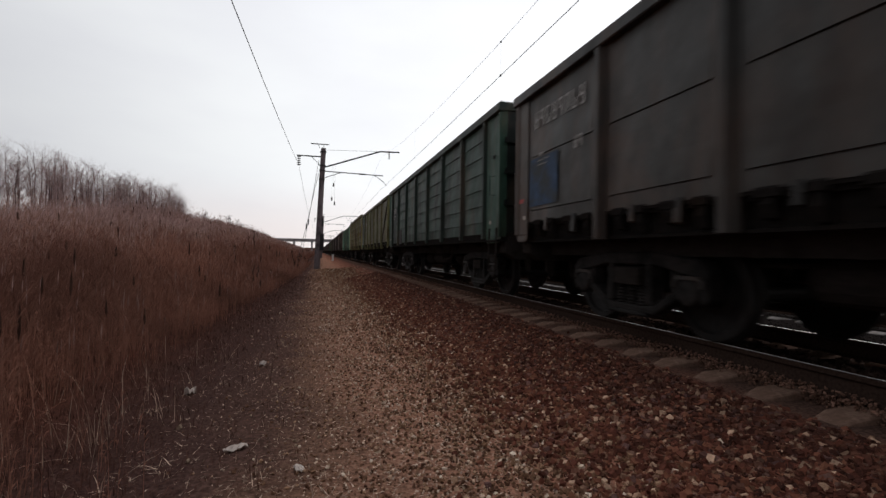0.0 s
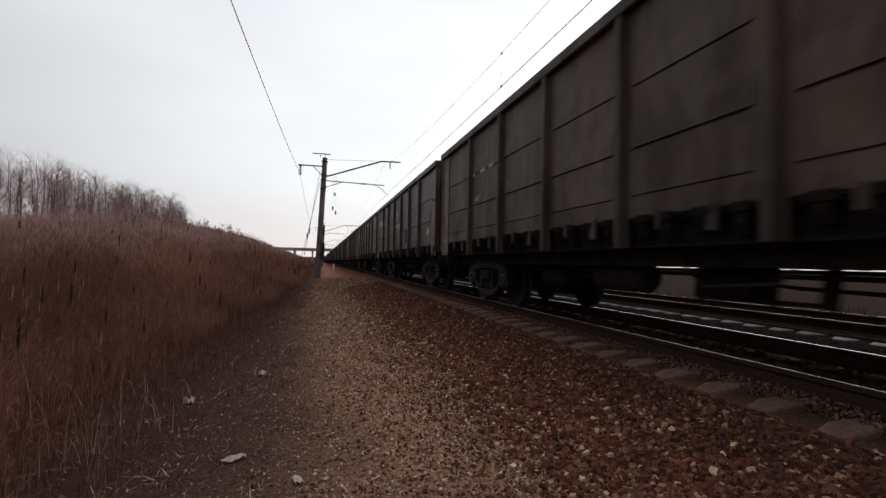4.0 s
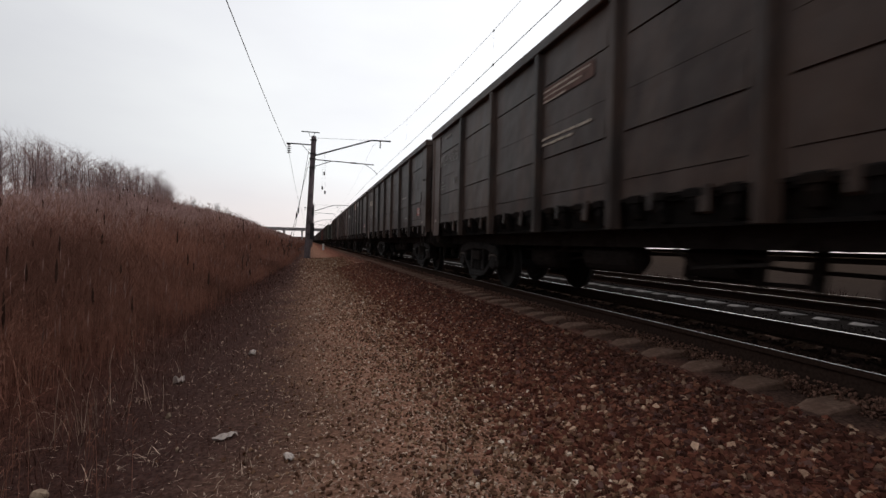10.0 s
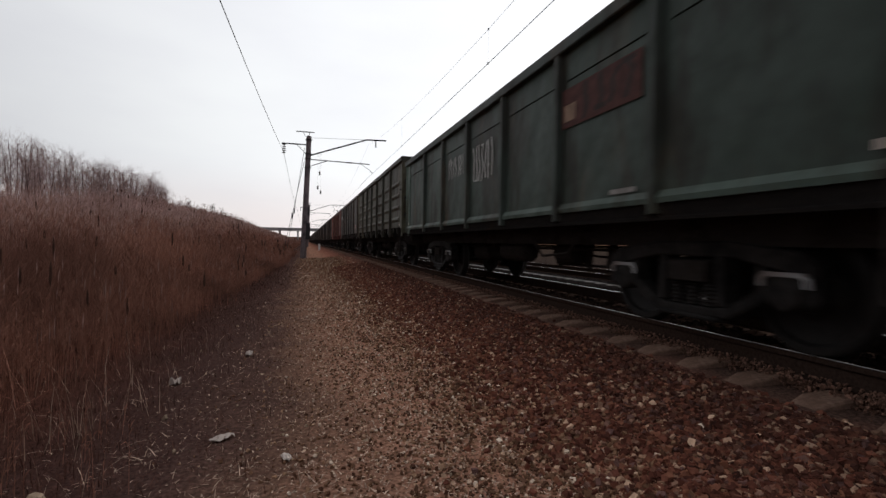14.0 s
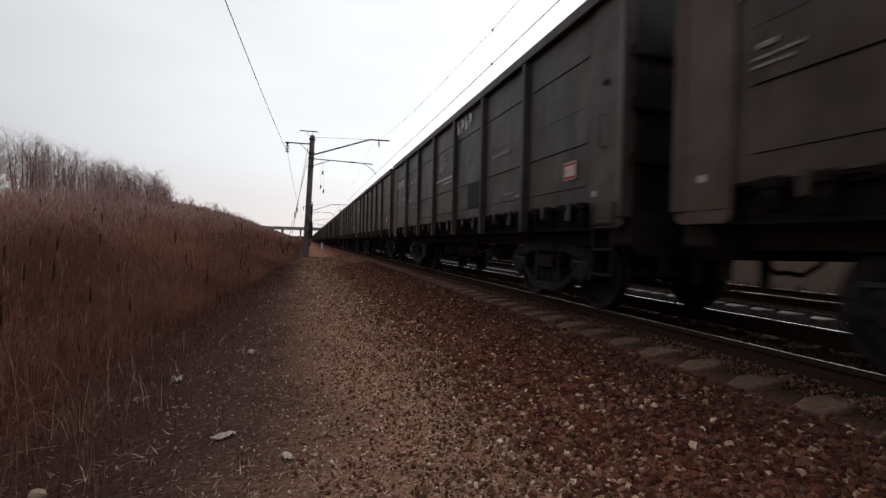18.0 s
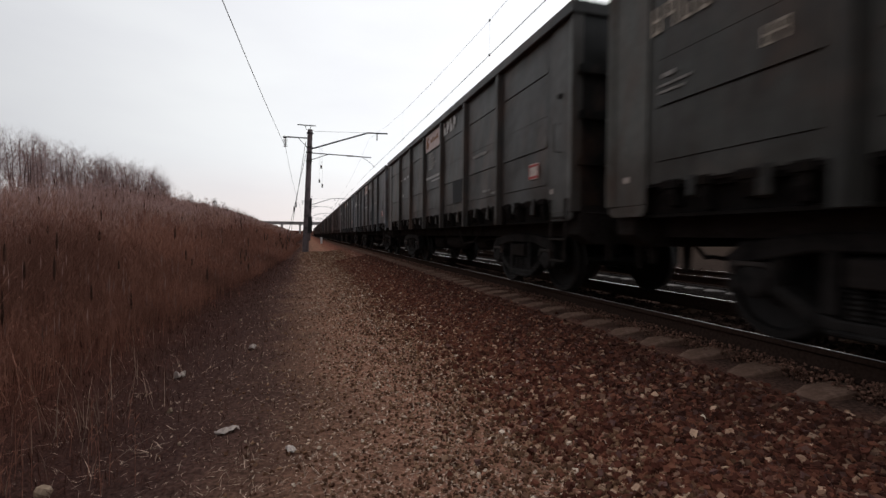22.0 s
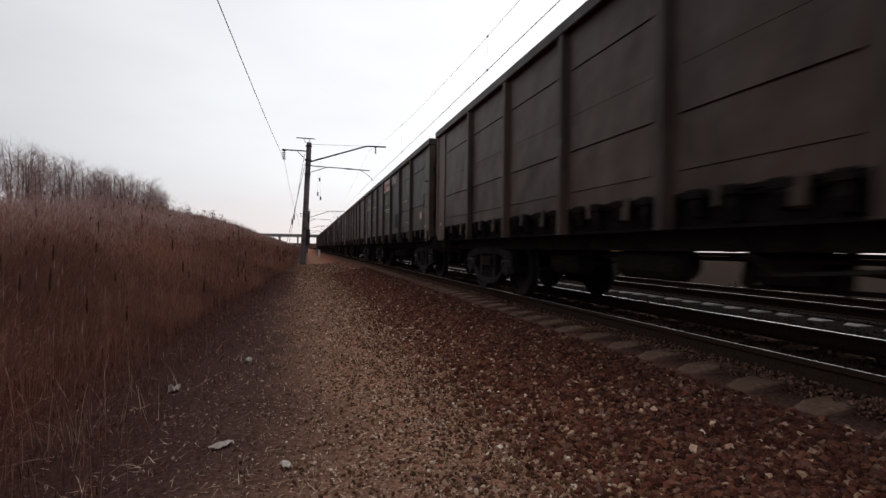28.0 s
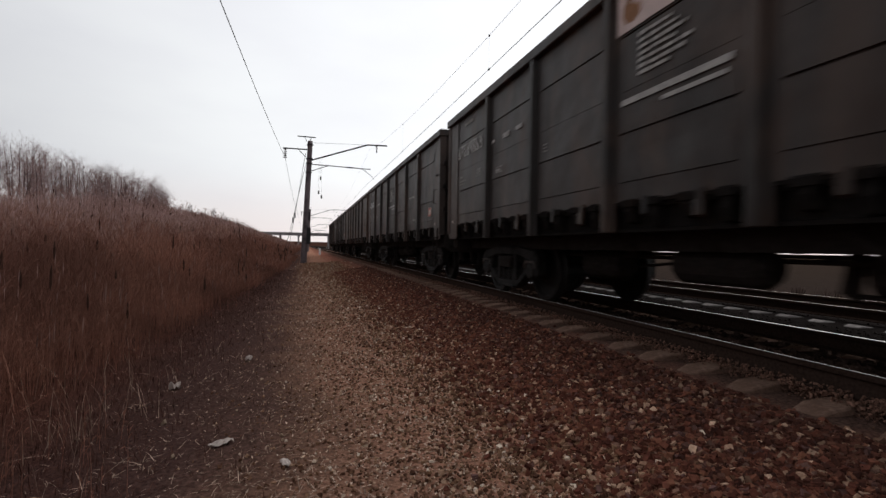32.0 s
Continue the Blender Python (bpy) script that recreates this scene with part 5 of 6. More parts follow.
# white picket post beside the path
picket = new("picket_post")
picket.location = (2.01, 70.2, -0.56)
tagged(picket, "short white concrete picket post with a dark cap", "marker post")
part("shaft", Shape().box(-0.13, -0.09, 0, 0.13, 0.09, 1.0, 0.02).mesh("shaft", POST_WHITE), picket)
part("cap", Shape().box(-0.14, -0.10, 1.0, 0.14, 0.10, 1.12, 0.03).mesh("cap", STEEL), picket)

# ---- road bridge over the line ----
bridge = new("road_bridge")
bridge.location = (0, 330, 0)
tagged(bridge, "long pale concrete road bridge crossing the railway", "bridge")
part("deck", Shape().box(-90, -5, 7.4, 70, 5, 8.4, 0.1).mesh("deck", BRIDGE), bridge)
for y in (-5.1, 5.0):
    part("parapet", Shape().box(-90, y, 8.4, 70, y + 0.2, 9.3).mesh("parapet", BRIDGE), bridge)
for x in (-34, -16, -4.5, 15, 30, 48):
    pier = Shape().box(x - 0.5, -4, -1.2, x + 0.5, -3, 6.7).box(x - 0.5, 3, -1.2, x + 0.5, 4, 6.7).box(x - 0.7, -4.8, 6.7, x + 0.7, 4.8, 7.2)
    part("pier", pier.mesh("pier", BRIDGE), bridge)

# low hills on the horizon
hills = Shape()
hv, hf = [], []
for i in range(61):
    x = -1500 + 50 * i
    hv += [(x, 1900, -5), (x, 1950, 8 + 22 * max(0, noise.noise((x * 0.0016, 2.0, 0)) + 0.35)), (x, 2100, -5)]
for i in range(60):
    hf += [(3 * i, 3 * i + 1, 3 * i + 4, 3 * i + 3), (3 * i + 1, 3 * i + 2, 3 * i + 5, 3 * i + 4)]
tagged(new("backdrop", hills.add(hv, hf).mesh("backdrop", GRASS)), "low wooded hills on the horizon", kind="structure")


# ---- bare trees on the bank ----
def bare_tree(seed):
    rng = random.Random(seed)
    trunk, crown = Shape(), Shape()
    height = rng.uniform(7.5, 9.5)
    pts = [Vector((0, 0, -0.3))]
    for k in range(1, 7):
        pts.append(Vector((pts[-1].x + rng.uniform(-0.12, 0.12), pts[-1].y + rng.uniform(-0.12, 0.12), height * k / 6)))
    r0 = rng.uniform(0.065, 0.1)
    trunk.tube(pts, [r0 * (1 - 0.85 * k / 6) for k in range(7)], 6)

    def limb(p, d, length, r, depth):
        q = [p]
        for k in range(3):
            d = (d + Vector((rng.uniform(-0.22, 0.22), rng.uniform(-0.22, 0.22), rng.uniform(0.0, 0.2)))).normalized()
            q.append(q[-1] + d * length / 3)
        crown.tube(q, [r, r * 0.75, r * 0.55, r * 0.3], 3, close=False)
        if depth:
            for k in range(rng.randint(3, 5)):
                base = q[1 + k % 3]
                out = (d + Vector((rng.uniform(-0.9, 0.9), rng.uniform(-0.9, 0.9), rng.uniform(-0.1, 0.6)))).normalized()
                limb(base, out, length * rng.uniform(0.45, 0.7), r * 0.5, depth - 1)

    for k in range(22):
        f = 0.25 + 0.74 * k / 22
        i = min(int(f * 6), 5)
        p = pts[i].lerp(pts[i + 1], f * 6 - i)
        a = rng.uniform(0, 6.283)
        d = Vector((math.cos(a) * 0.8, math.sin(a) * 0.8, rng.uniform(0.6, 1.2))).normalized()
        limb(p, d, height * rng.uniform(0.17, 0.32) * (1.1 - 0.5 * f), r0 * 0.32 * (1.1 - f * 0.7), 2)
    t = new("bare_tree")
    t["tall"] = height + 0.4
    tagged(t, "slender leafless tree standing on the bank", "tree", "trees on the bank")
    part("trunk", trunk.mesh("trunk", BARK), t)
    part("crown", crown.mesh("crown", TWIG), t)
    return t


rng = random.Random(11)
originals = []
for k in range(165):
    y = rng.uniform(36, 135)
    x = -29 - rng.uniform(0, 7)
    if -x / y < 0.252:
        y = rng.uniform(36, -x / 0.252)
    z = ground_height(x, y) - 0.1
    top = 0.83 + float(np.interp(y, [36, 62, 100, 118, 130, 146], [0.305, 0.335, 0.39, 0.41, 0.43, 0.44])) * -x * rng.uniform(0.84, 1.03) * min(1, 0.88 + (-x / y - 0.25) * 4)
    if k < 8:
        t = bare_tree(100 + k)
        originals.append(t)
        t.location = (x, y, z)
    else:
        src = originals[k % 8]
        size = (top - z) / src["tall"]
        src.scale = (size * 1.45, size * 1.45, size)
        t = copy_thing(src, pose(x, y, z, rng.uniform(-4, 4), rng.uniform(-4, 4), rng.uniform(0, 360)))
        src.scale = (1, 1, 1)


# tall dead weeds that stand clear of the bank's crest
def tall_weed(x, y, height, seed):
    r = random.Random(seed)
    w = new("tall_weed")
    w.location = (x, y, ground_height(x, y))
    tagged(w, "tall dead weed with dark seed heads on the bank", "weed", "weeds on the crest")
    stems, heads = Shape(), Shape()
    for k in range(4):
        a, lean = r.uniform(0, 6.283), r.uniform(0.05, 0.22) * height
        h = height * r.uniform(0.75, 1.0)
        tip = Vector((math.cos(a) * lean, math.sin(a) * lean, h))
        stems.tube([(0, 0, 0), (tip.x * 0.35, tip.y * 0.35, h * 0.6), tip], [0.03, 0.022, 0.012], 4)
        for j in range(5):
            p = tip + Vector((r.uniform(-0.3, 0.3), r.uniform(-0.3, 0.3), r.uniform(-0.55, 0.15)))
            stems.tube([tip * 0.8, p], [0.012, 0.008], 3)
            heads.lathe([(-0.07, 0.01), (-0.02, 0.045), (0.03, 0.04), (0.07, 0.01)], p, "z", 5)
    part("stems", stems.mesh("stems", BARK), w)
    tagged(part("seed_heads", heads.mesh("seed_heads", CATTAIL), w, "dark dried seed heads"), kind="stuff")


for k, (x, y, h) in enumerate(((-14.2, 82.0, 3.5), (-13.6, 83.5, 3.0), (-13.8, 90.0, 2.8), (-15.2, 70.0, 3.0), (-12.6, 101.0, 2.6))):
    tall_weed(x, y, h, 500 + k)


# ---- reeds and grass ----
def reed_field(n, spot, seed, height, name, label, thick=1.0, plume=0.4, mat=REED):
    """Stalks with leaf blades, and plumes of their own colour, as two joined meshes."""
    r = random.Random(seed)
    sv, sf, pv, pf, hv, hf = [], [], [], [], [], []
    for _ in range(n):
        x, y, size = spot(r)
        if r.random() < 0.12:
            y = r.uniform(-14, 4)
        z = ground_height(x, y)
        h = r.uniform(*height) * size
        a, lean = r.uniform(0, 6.283), abs(r.gauss(0, 0.11)) * h
        dx, dy = math.cos(a) * lean, math.sin(a) * lean
        w = (0.0014 + 0.00032 * math.hypot(x, y) ** 0.8) * thick
        k = len(sv)
        sv += [(x - w, y, z), (x + w * 0.5, y - w, z), (x + w * 0.5, y + w, z), (x + dx * 0.4, y + dy * 0.4, z + h * 0.6), (x + dx * 0.4 + w, y + dy * 0.4 + w * 0.5, z + h * 0.6), (x + dx, y + dy, z + h)]
        sf += [(k, k + 1, k + 4, k + 3), (k + 1, k + 2, k + 4), (k + 2, k, k + 3, k + 4), (k + 3, k + 4, k + 5)]
        for _ in range(5):
            f, b, ln = r.uniform(0.1, 0.98), r.uniform(0, 6.283), r.uniform(0.14, 0.42) * min(1, h / 1.6)
            px, py, pz = x + dx * f * f, y + dy * f * f, z + h * f
            ex, ey = px + math.cos(b) * ln * 0.5, py + math.sin(b) * ln * 0.5
            k = len(sv)
            sv += [(px, py, pz), (px + math.cos(b) * ln * 0.2 - w * 1.6, py + math.sin(b) * ln * 0.2 + w, pz + ln * 0.5), (px + math.cos(b) * ln * 0.2 + w * 1.6, py + math.sin(b) * ln * 0.2 - w, pz + ln * 0.48), (ex, ey, pz + ln * r.uniform(0.3, 1.1))]
            sf += [(k, k + 1, k + 3, k + 2)]
        if r.random() < plume:
            L, q = r.uniform(0.1, 0.24), (0.006 + 0.0005 * math.hypot(x, y) ** 0.85) * thick * r.uniform(0.7, 1.5)
            tx, ty, tz = x + dx, y + dy, z + h
            k = len(pv)
            pv += [(tx, ty, tz - L * 0.4), (tx + q, ty, tz + L * 0.2), (tx, ty + q, tz + L * 0.15), (tx - q, ty, tz + L * 0.25), (tx, ty - q, tz + L * 0.2), (tx + dx * 0.15 + q, ty + dy * 0.15, tz + L)]
            pf += [(k, k + 1, k + 2), (k, k + 2, k + 3), (k, k + 3, k + 4), (k, k + 4, k + 1), (k + 5, k + 2, k + 1), (k + 5, k + 3, k + 2), (k + 5, k + 4, k + 3), (k + 5, k + 1, k + 4)]
        elif r.random() < 0.0042:
            # a dark cattail head
            q, L = 0.014 + 0.0007 * math.hypot(x, y), r.uniform(0.2, 0.42) * (1 + 0.008 * y)
            tx, ty, tz = x + dx * 0.9, y + dy * 0.9, z + h * 0.92
            k = len(hv)
            sx = dx * 0.12
            hv += [(tx, ty, tz)] + [(tx + sx * f + q * g * math.cos(a + 1.571 * i), ty + q * g * math.sin(a + 1.571 * i), tz + L * f) for f, g in ((0.3, 1.0), (0.72, 0.8)) for i in range(4)] + [(tx + sx, ty, tz + L)]
            for i in range(4):
                j = (i + 1) % 4
                hf += [(k, k + 1 + j, k + 1 + i), (k + 1 + i, k + 1 + j, k + 5 + j, k + 5 + i), (k + 9, k + 5 + i, k + 5 + j)]
    tagged(new(name, raw(name, sv, sf, mat)), label, "reeds", kind="stuff")
    if hv:
        tagged(new("cattail_heads", raw("cattail_heads", hv, hf, CATTAIL)), "dark brown cattail heads", "cattails", kind="stuff")
    if pv:
        tagged(new("reed_plumes", raw("reed_plumes", pv, pf, PLUME)), "feathery brown plumes of dry reeds", "reed plumes", kind="stuff")


def front_spot(r):
    y = 3.2 + 57 * r.random() ** 1.5
    edge = -3.1 + 0.128 * (y - 3.2) if y < 9.5 else -2.3 + min(1.0, (y - 9.5) * 0.05)
    d = r.random() ** 1.4 * 3.4
    return edge - d + r.gauss(0, 0.25), y, min(1, 0.25 + d * 0.33) * patchy(edge - d, y)


def back_spot(r):
    y = 4 + 58 * r.random() ** 1.5
    x = -4.8 - 4.6 * r.random()
    return x, y, patchy(x, y)


def patchy(x, y):
    """Reeds stand higher and lower in patches."""
    return 0.84 + 0.46 * noise.noise((x * 0.45, y * 0.3, 8.0)) + 0.3 * noise.noise((x * 1.3, y * 1.1, 2.0))


def slope_spot(r):
    y = 14 + 130 * r.random() ** 1.2
    return -5.5 - 12.5 * r.random(), y, 1.0


def crest_spot(r):
    return -13 - 9 * r.random(), 18 + 130 * r.random(), r.choice((0.75, 0.9, 1.0, 1.1, 1.2, 1.55))


def far_spot(r):
    return -1.6 - 16 * r.random() ** 1.3, 60 + 260 * r.random(), 0.9


reed_field(26000, front_spot, 1, (1.1, 2.0), "reeds", "tall dry red-brown reeds at the foot of the bank", 0.85, 0.03)
reed_field(24000, back_spot, 15, (1.35, 2.15), "reeds", "tall faded mauve-brown reeds on the bank", 0.85, 0.12, REED_MID)
reed_field(34000, slope_spot, 2, (1.0, 1.9), "reeds", "dry reeds covering the bank, paled by painted haze", 1.0, 0.4, REED_PALE)
reed_field(9000, crest_spot, 3, (1.3, 2.0), "reeds", "dry reeds along the top of the bank", 1.0, 0.5, REED_PALE)
def brush_spot(r):
    return -20 - 11 * r.random(), 24 + 112 * r.random(), r.uniform(0.6, 1.25)


reed_field(7500, brush_spot, 14, (1.2, 2.6), "brushwood", "low leafless mauve brushwood under the trees", 0.8, 0.0, BRUSH)
def thicket_spot(r):
    y = 24 + 92 * r.random()
    x = -15 - 14 * r.random() ** 0.7
    return (x, y, r.uniform(0.5, 1.2)) if -x / y > 0.255 else (-15 - 4 * r.random(), 24 + 36 * r.random(), 0.6)


reed_field(5200, thicket_spot, 41, (1.8, 3.6), "brushwood", "thicket of bare mauve saplings along the bank", 0.9, 0.0, BRUSH)
reed_field(8000, far_spot, 4, (1.0, 1.7), "reeds", "distant dry reeds beside the path", 1.3)


def blades(n, spot, seed, height, width, mat, name, label, flat=0.0):
    r = random.Random(seed)
    v, f = [], []
    for _ in range(n):
        x, y = spot(r)
        if r.random() < 0.16:
            y = r.uniform(-14, 2)
        z = ground_height(x, y) + 0.004
        h, a = r.uniform(*height), r.uniform(0, 6.283)
        w = width * r.uniform(0.6, 1.4) * (1 + y * 0.05)
        tilt = r.uniform(0.2, 0.9) if r.random() > flat else r.uniform(2.5, 6)
        L = h / math.sqrt(1 + tilt * tilt)
        dx, dy = math.cos(a) * L * tilt, math.sin(a) * L * tilt
        sx, sy = -math.sin(a) * w, math.cos(a) * w
        k = len(v)
        v += [(x - sx, y - sy, z), (x + sx, y + sy, z), (x + dx * 0.4 + sx * 0.8, y + dy * 0.4 + sy * 0.8, z + L * 0.6), (x + dx * 0.4 - sx * 0.8, y + dy * 0.4 - sy * 0.8, z + L * 0.6), (x + dx, y + dy, z + L)]
        f += [(k, k + 1, k + 2, k + 3), (k + 3, k + 2, k + 4)]
    tagged(new(name, raw(name, v, f, mat)), label, "grass", kind="stuff")


blades(42000, lambda r: (r.gauss(-1.8, 0.7), 1.6 + 26 * r.random() ** 1.7), 5, (0.04, 0.13), 0.0018, GRASS, "grass", "short withered dark brown grass on the verge", 0.75)
blades(6800, lambda r: (r.gauss(0.0, 1.0), 1.6 + 12 * r.random() ** 1.6), 6, (0.02, 0.07), 0.0014, STRAW, "straw", "scattered pale straw and dead stems", 0.85)
blades(2200, lambda r: (-2.2 - 2.0 * r.random() ** 0.7, 4.0 + 15 * r.random() ** 1.3), 7, (0.3, 0.95), 0.0016, REED, "grass", "thin dry stems in front of the reeds", 0.1)
blades(17000, lambda r: (r.gauss(0.85, 0.62), 1.6 + 20 * r.random() ** 1.5), 16, (0.012, 0.036), 0.0042, STRAW, "chaff", "pale flakes of chaff and split stems on the path", 0.95)
blades(150, lambda r: (-1.0 - 1.5 * r.random(), 2.3 + 5 * r.random()), 8, (0.12, 0.55), 0.0011, STRAW, "grass", "pale bent grass stems", 0.2)


def stem_spot(r):
    return r.choice((-1.8, -1.68, -1.56)) + r.gauss(0, 0.05), r.choice((3.85, 4.0, 4.15)) + r.gauss(0, 0.06)


def straw_spot(r):
    x, y = r.choice(((-1.0, 3.35), (-0.9, 3.75), (-1.2, 3.15), (-0.35, 3.0), (-1.35, 4.7), (0.05, 2.75), (-0.85, 6.2), (-0.75, 7.4)))
    return x + r.gauss(0, 0.07), y + r.gauss(0, 0.07)


blades(30, stem_spot, 17, (0.16, 0.5), 0.0015, STRAW, "grass", "tuft of pale dry stems standing on the verge", 0.05)
blades(90, straw_spot, 18, (0.05, 0.13), 0.0017, STRAW, "straw", "small heaps of flattened pale straw", 0.9)


def tuft_spot(r):
    k = r.randint(0, 240)
    q = random.Random(k)
    return 11.6 + 5 * q.random() + r.gauss(0, 0.12), 3 + 45 * q.random() + r.gauss(0, 0.12)


blades(14000, tuft_spot, 9, (0.2, 0.6), 0.004, STRAW_PINK, "grass", "tufts of pale pinkish dry grass beyond the second track", 0.15)


# ---- stones ----
def stone_shape(r, size, flat):
    """An angular stone from a shaken box, tumbled any way up."""
    spin = Euler((r.uniform(0, 6.283), r.uniform(0, 6.283), r.uniform(0, 6.283))).to_matrix()
    shape = (size * r.uniform(0.7, 1.15), size * r.uniform(0.6, 0.95), size * flat)
    return [spin @ Vector((sx * shape[0] * r.uniform(0.45, 1.0), sy * shape[1] * r.uniform(0.45, 1.0), sz * shape[2] * r.uniform(0.5, 1.0))) for sx in (-1, 1) for sy in (-1, 1) for sz in (-1, 1)]


BOX_FACES = [(0, 1, 3, 2), (4, 6, 7, 5), (0, 4, 5, 1), (2, 3, 7, 6), (0, 2, 6, 4), (1, 5, 7, 3)]


def stones(n, spot, seed, sizes, mat, name, label, flat=0.6, heap=0.0):
    r = random.Random(seed)
    v, f = [], []
    for _ in range(n):
        x, y = spot(r)
        if r.random() < 0.22:
            y = 2.2 - 16 * r.random() ** 1.7
        size = r.uniform(*sizes) * (1 + max(0, y - 6) * 0.03)
        z = ground_height(x, y) + size * r.uniform(-0.25, 0.5) + heap * r.random()
        a, t = r.uniform(0, 6.283), r.uniform(-0.5, 0.5)
        ca, sa, ct, st = math.cos(a), math.sin(a), math.cos(t), math.sin(t)
        k = len(v)
        for px, py, pz in stone_shape(r, size, flat):
            px, pz = px * ct - pz * st, px * st + pz * ct
            v.append((x + px * ca - py * sa, y + px * sa + py * ca, z + pz))
        f += [tuple(i + k for i in q) for q in BOX_FACES]
    tagged(new(name, raw(name, v, f, mat)), label, "stones", kind="stuff")


def shoulder_spot(r):
    return 1.68 + 0.85 * r.random() ** 0.75 + r.gauss(0, 0.3), 1.4 + 24 * r.random() ** 1.6


def dusty_shade_spot(r):
    return 2.1 + 1.05 * r.random() ** 0.75, 1.2 + 24 * r.random() ** 1.55


stones(33000, shoulder_spot, 21, (0.009, 0.034), STONE_RED, "ballast", "angular reddish-brown ballast stones", 0.75)
stones(31000, dusty_shade_spot, 26, (0.010, 0.032), STONE_DUSTY_SHADE, "ballast", "dusty brown ballast stones with painted shade beside the sleepers", 0.75)
stones(15000, lambda r: (3.50 + 0.26 * r.random() ** 0.7, 1.0 + 40 * r.random() ** 1.5), 27, (0.007, 0.015), STONE_BROWN, "ballast", "dusty brown fine ballast against the rail", 0.7, 0.10)
stones(58000, lambda r: (r.gauss(1.14, 0.64), 1.5 + 38 * r.random() ** 1.55), 22, (0.005, 0.018), STONE_TAN, "gravel", "tan and brown gravel of the trodden path", 0.55)
stones(11000, lambda r: (r.gauss(1.72, 0.36), 1.5 + 34 * r.random() ** 1.8), 28, (0.009, 0.026), STONE_TAN, "gravel", "tan stones mixed into the ballast shoulder", 0.7)
stones(10500, lambda r: (3.78 + 2.2 * r.random(), 1.0 + 40 * r.random() ** 1.5), 23, (0.02, 0.042), STONE_DARK, "ballast", "dark ballast between the sleepers", 0.7)
stones(12000, lambda r: (r.choice((6.2 + 1.35 * r.random(), 8.2 + 3 * r.random())), 2.0 + 40 * r.random() ** 1.3), 24, (0.012, 0.026), STONE_GREY, "ballast", "grey ballast of the second track", 0.7)
stones(170, lambda r: (r.gauss(0.9, 0.9), 1.6 + 12 * r.random() ** 1.5), 25, (0.012, 0.026), STONE_LIGHT, "gravel", "scattered pale stone chips on the path", 0.5)
SINGLE = []
for k in range(12):
    r = random.Random(300 + k)
    s = Shape().add(stone_shape(r, 1.0, 0.7), BOX_FACES)
    SINGLE.append((s.mesh("ballast_stone", STONE_RED_ONE, bevel=0.12), Shape().add(stone_shape(r, 1.0, 0.55), BOX_FACES).mesh("gravel_stone", STONE_TAN_ONE, bevel=0.12)))
beds = [tagged(new("ballast_bed"), "shoulder of loose reddish-brown ballast stones", "ballast", kind="structure"), tagged(new("path_gravel"), "loose tan stones lying on the path", "gravel", kind="structure")]
for k in range(560):
    tan = k % 2
    x = rng.uniform(1.45, 2.5) if not tan else rng.gauss(1.2, 0.5)
    y = 1.7 + 5.0 * rng.random() ** 1.3
    size = rng.uniform(0.018, 0.04) if not tan else rng.uniform(0.012, 0.026)
    ob = part("stone", SINGLE[k % 12][tan], beds[tan])
    ob.matrix_basis = pose(x, y, ground_height(x, y) + size * 0.3, rng.uniform(-25, 25), rng.uniform(-25, 25), rng.uniform(0, 360)) @ Matrix.Diagonal((size, size, size, 1))

# ---- litter ----
def crumple(name, label, category, x, y, lx, ly, lz, mat, seed, turn=0):
    r = random.Random(seed)
    nx, ny = 7, 5
    v = [((i / (nx - 1) - 0.5) * lx + r.uniform(-0.1, 0.1) * lx / nx, (j / (ny - 1) - 0.5) * ly * (0.6 + 0.4 * math.sin(3.1 * i / (nx - 1))) + r.uniform(-0.15, 0.15) * ly / ny, lz * r.random() + 0.006) for j in range(ny) for i in range(nx)]
    low = [(p[0], p[1], p[2] - 0.004) for p in v]
    q = [(j * nx + i, j * nx + i + 1, (j + 1) * nx + i + 1, (j + 1) * nx + i) for j in range(ny - 1) for i in range(nx - 1)]
    n = nx * ny
    ob = new(name, Shape().add(v + low, q + [tuple(k + n for k in reversed(t)) for t in q]).mesh(name, mat))
    ob.matrix_basis = pose(x, y, ground_height(x, y) + 0.004, 0, 0, turn)
    return tagged(ob, label, category)


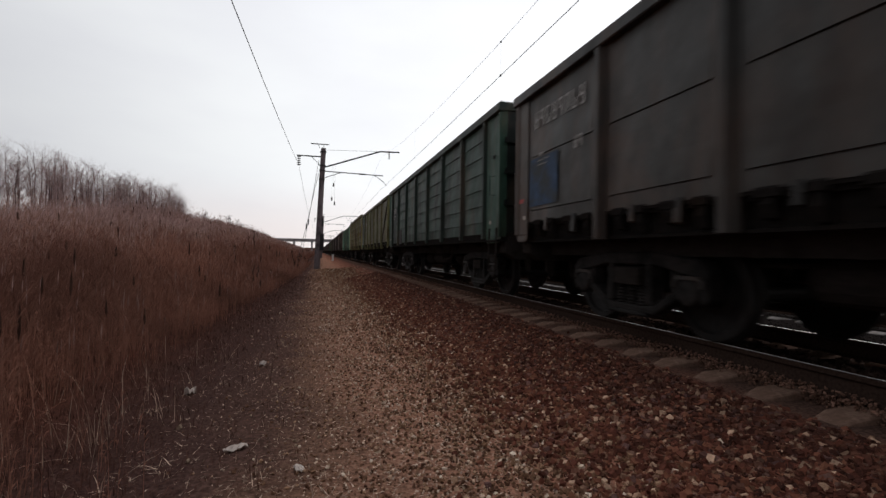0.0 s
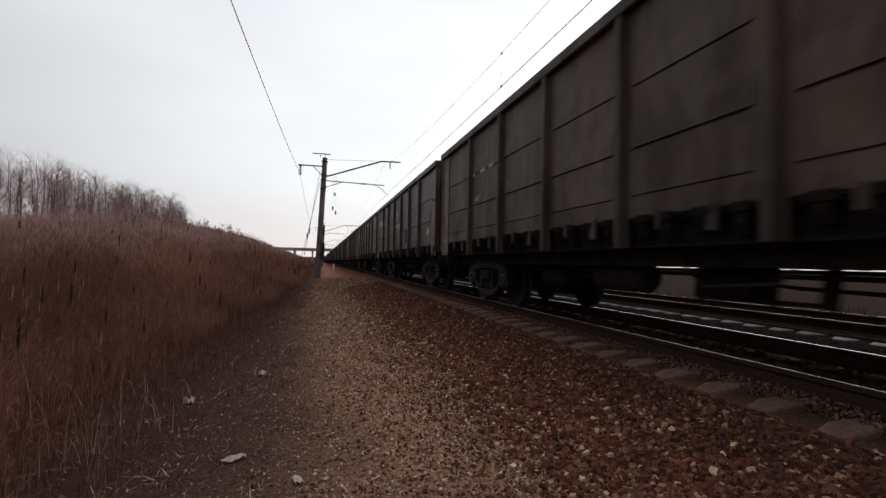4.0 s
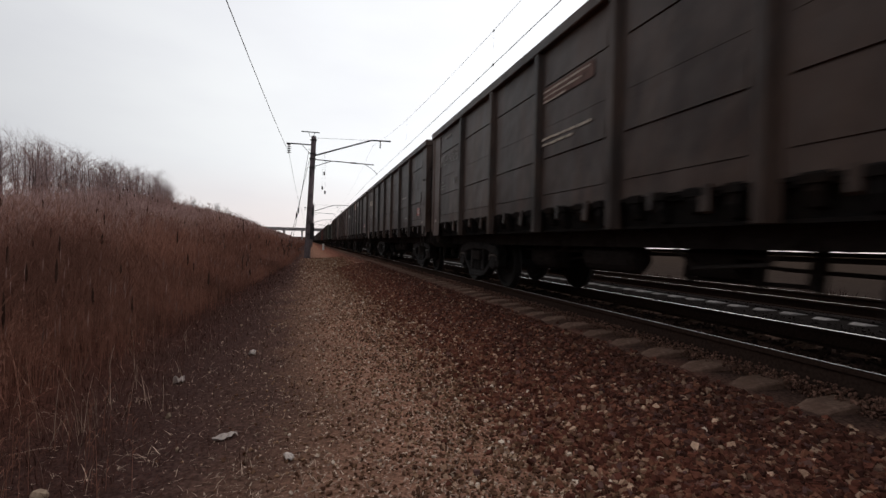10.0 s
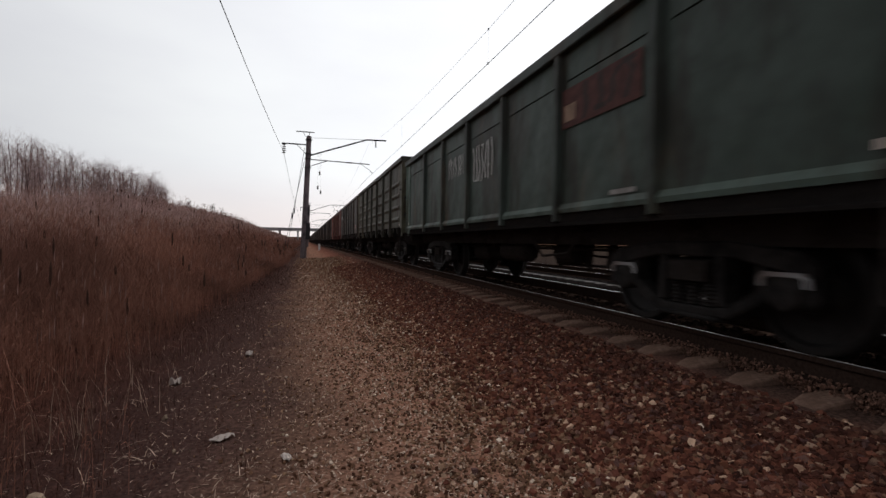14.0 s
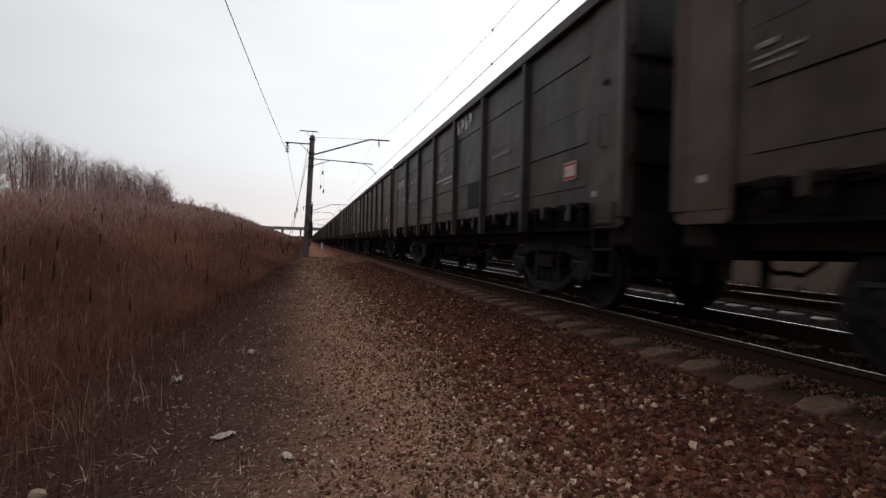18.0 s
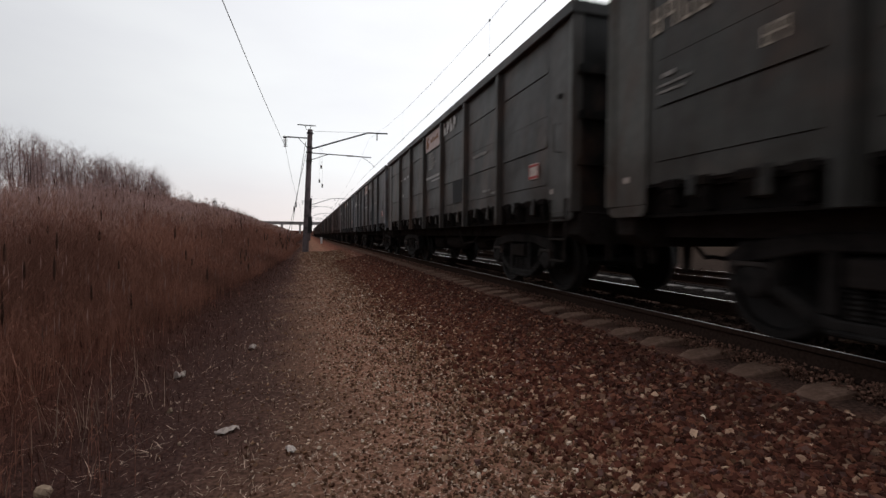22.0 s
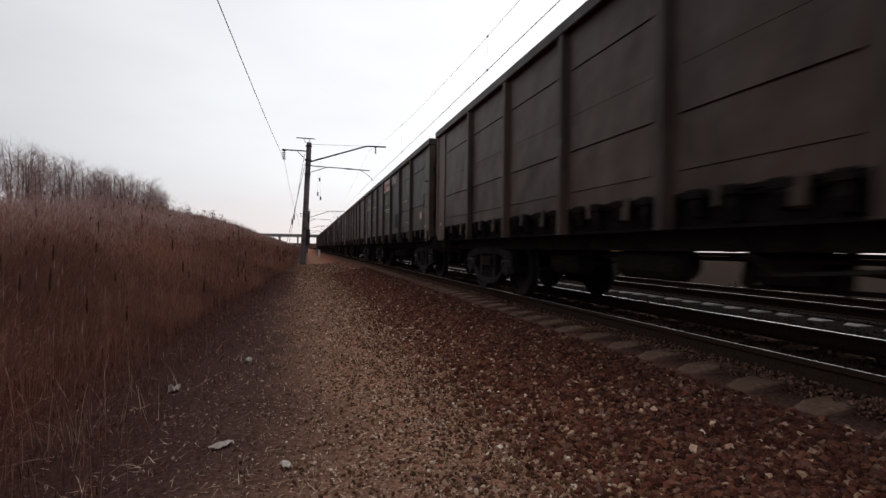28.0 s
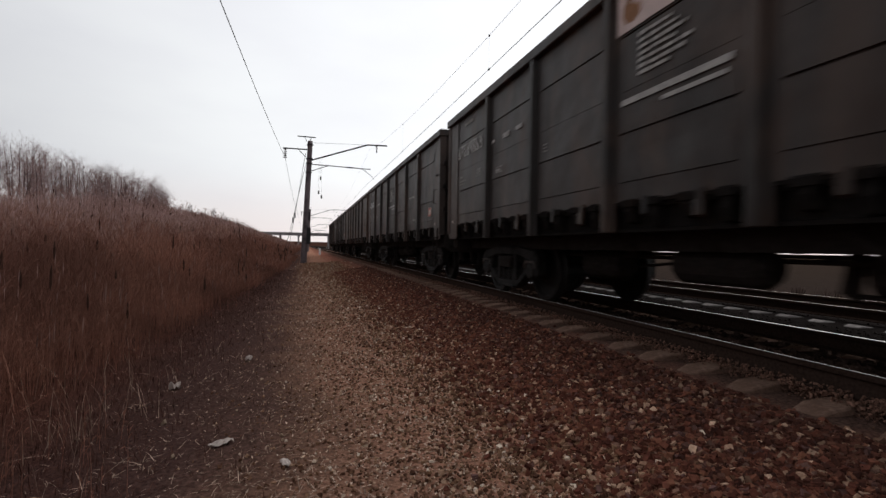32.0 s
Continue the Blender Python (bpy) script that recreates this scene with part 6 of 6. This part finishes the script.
crumple("paper_scrap", "torn crumpled white paper lying on the verge", "litter", -0.54, 3.56, 0.16, 0.065, 0.03, PAPER, 1, 30)
crumple("plastic_scrap", "small curled white plastic scrap on the path edge", "litter", -0.10, 3.14, 0.05, 0.12, 0.02, PAPER, 2, 20)
crumple("plastic_scrap", "tiny pale plastic scrap in the grass", "litter", -0.63, 6.06, 0.09, 0.08, 0.05, PAPER, 3, 70)
crumple("crushed_cup", "crushed white paper cup lying in the grass", "litter", -1.2, 5.12, 0.10, 0.09, 0.07, PAPER, 5, 10)
rock = Shape().add(stone_shape(random.Random(7), 0.075, 0.75), BOX_FACES).mesh("pale_rock", STONE_LIGHT, bevel=0.02)
ob = new("pale_rock", rock)
ob.location = (-1.39, 3.06, ground_height(-1.39, 3.06) + 0.03)
tagged(ob, "pale angular rock at the edge of the verge", "rock")


# ---- what moves: the train rolls past, its wheels turn ----
SPEED, LAG = 16.38, ((0, -1.05), (1, -0.35), (2, -0.36), (3, -0.46), (4.5, -0.25), (6, 0.0), (7, 0.37), (8, 0.58), (9, 0.76), (10, 0.47), (11, 0.04), (12, 0.3), (13, -0.2), (14, -0.85), (15.5, -1.4), (17, -2.03), (18, -2.15), (19, -3.1), (20, -3.98), (21, -4.4), (22, -5.3), (23, -6.46), (24, -7.0), (25, -8.13), (26.5, -9.85), (28, -11.74), (29, -12.62), (30, -14.06), (31, -15.62), (32, -16.72))


def lag(t):
    return float(np.interp(t, [a for a, _ in LAG], [b for _, b in LAG]))


def wagon_place(k, t):
    return 13.92 * k - 12.47 + lag(t) - SPEED * t


def motions():
    for k, w in enumerate(WAGONS, 1):
        walk(w, [(t, pose(TRACK, wagon_place(k, t), 0)) for t, _ in LAG])
    turns = {}
    for w in WAGONS:
        for o in w.children_recursive:
            if o.name.split(".")[0] != "wheelset":
                continue
            end = o["end"]
            if end not in turns:
                rows = [(f / 30, pose(0, end * 0.925, 0.4785, math.degrees((SPEED * f / 30 - lag(f / 30)) / 0.4785) % 360)) for f in range(0, 961)]
                walk(o, rows)
                turns[end] = o.animation_data
            else:
                o.rotation_mode = "QUATERNION"
                o.animation_data_create()
                o.animation_data.action = turns[end].action
                o.animation_data.action_slot = turns[end].action_slot


motions()
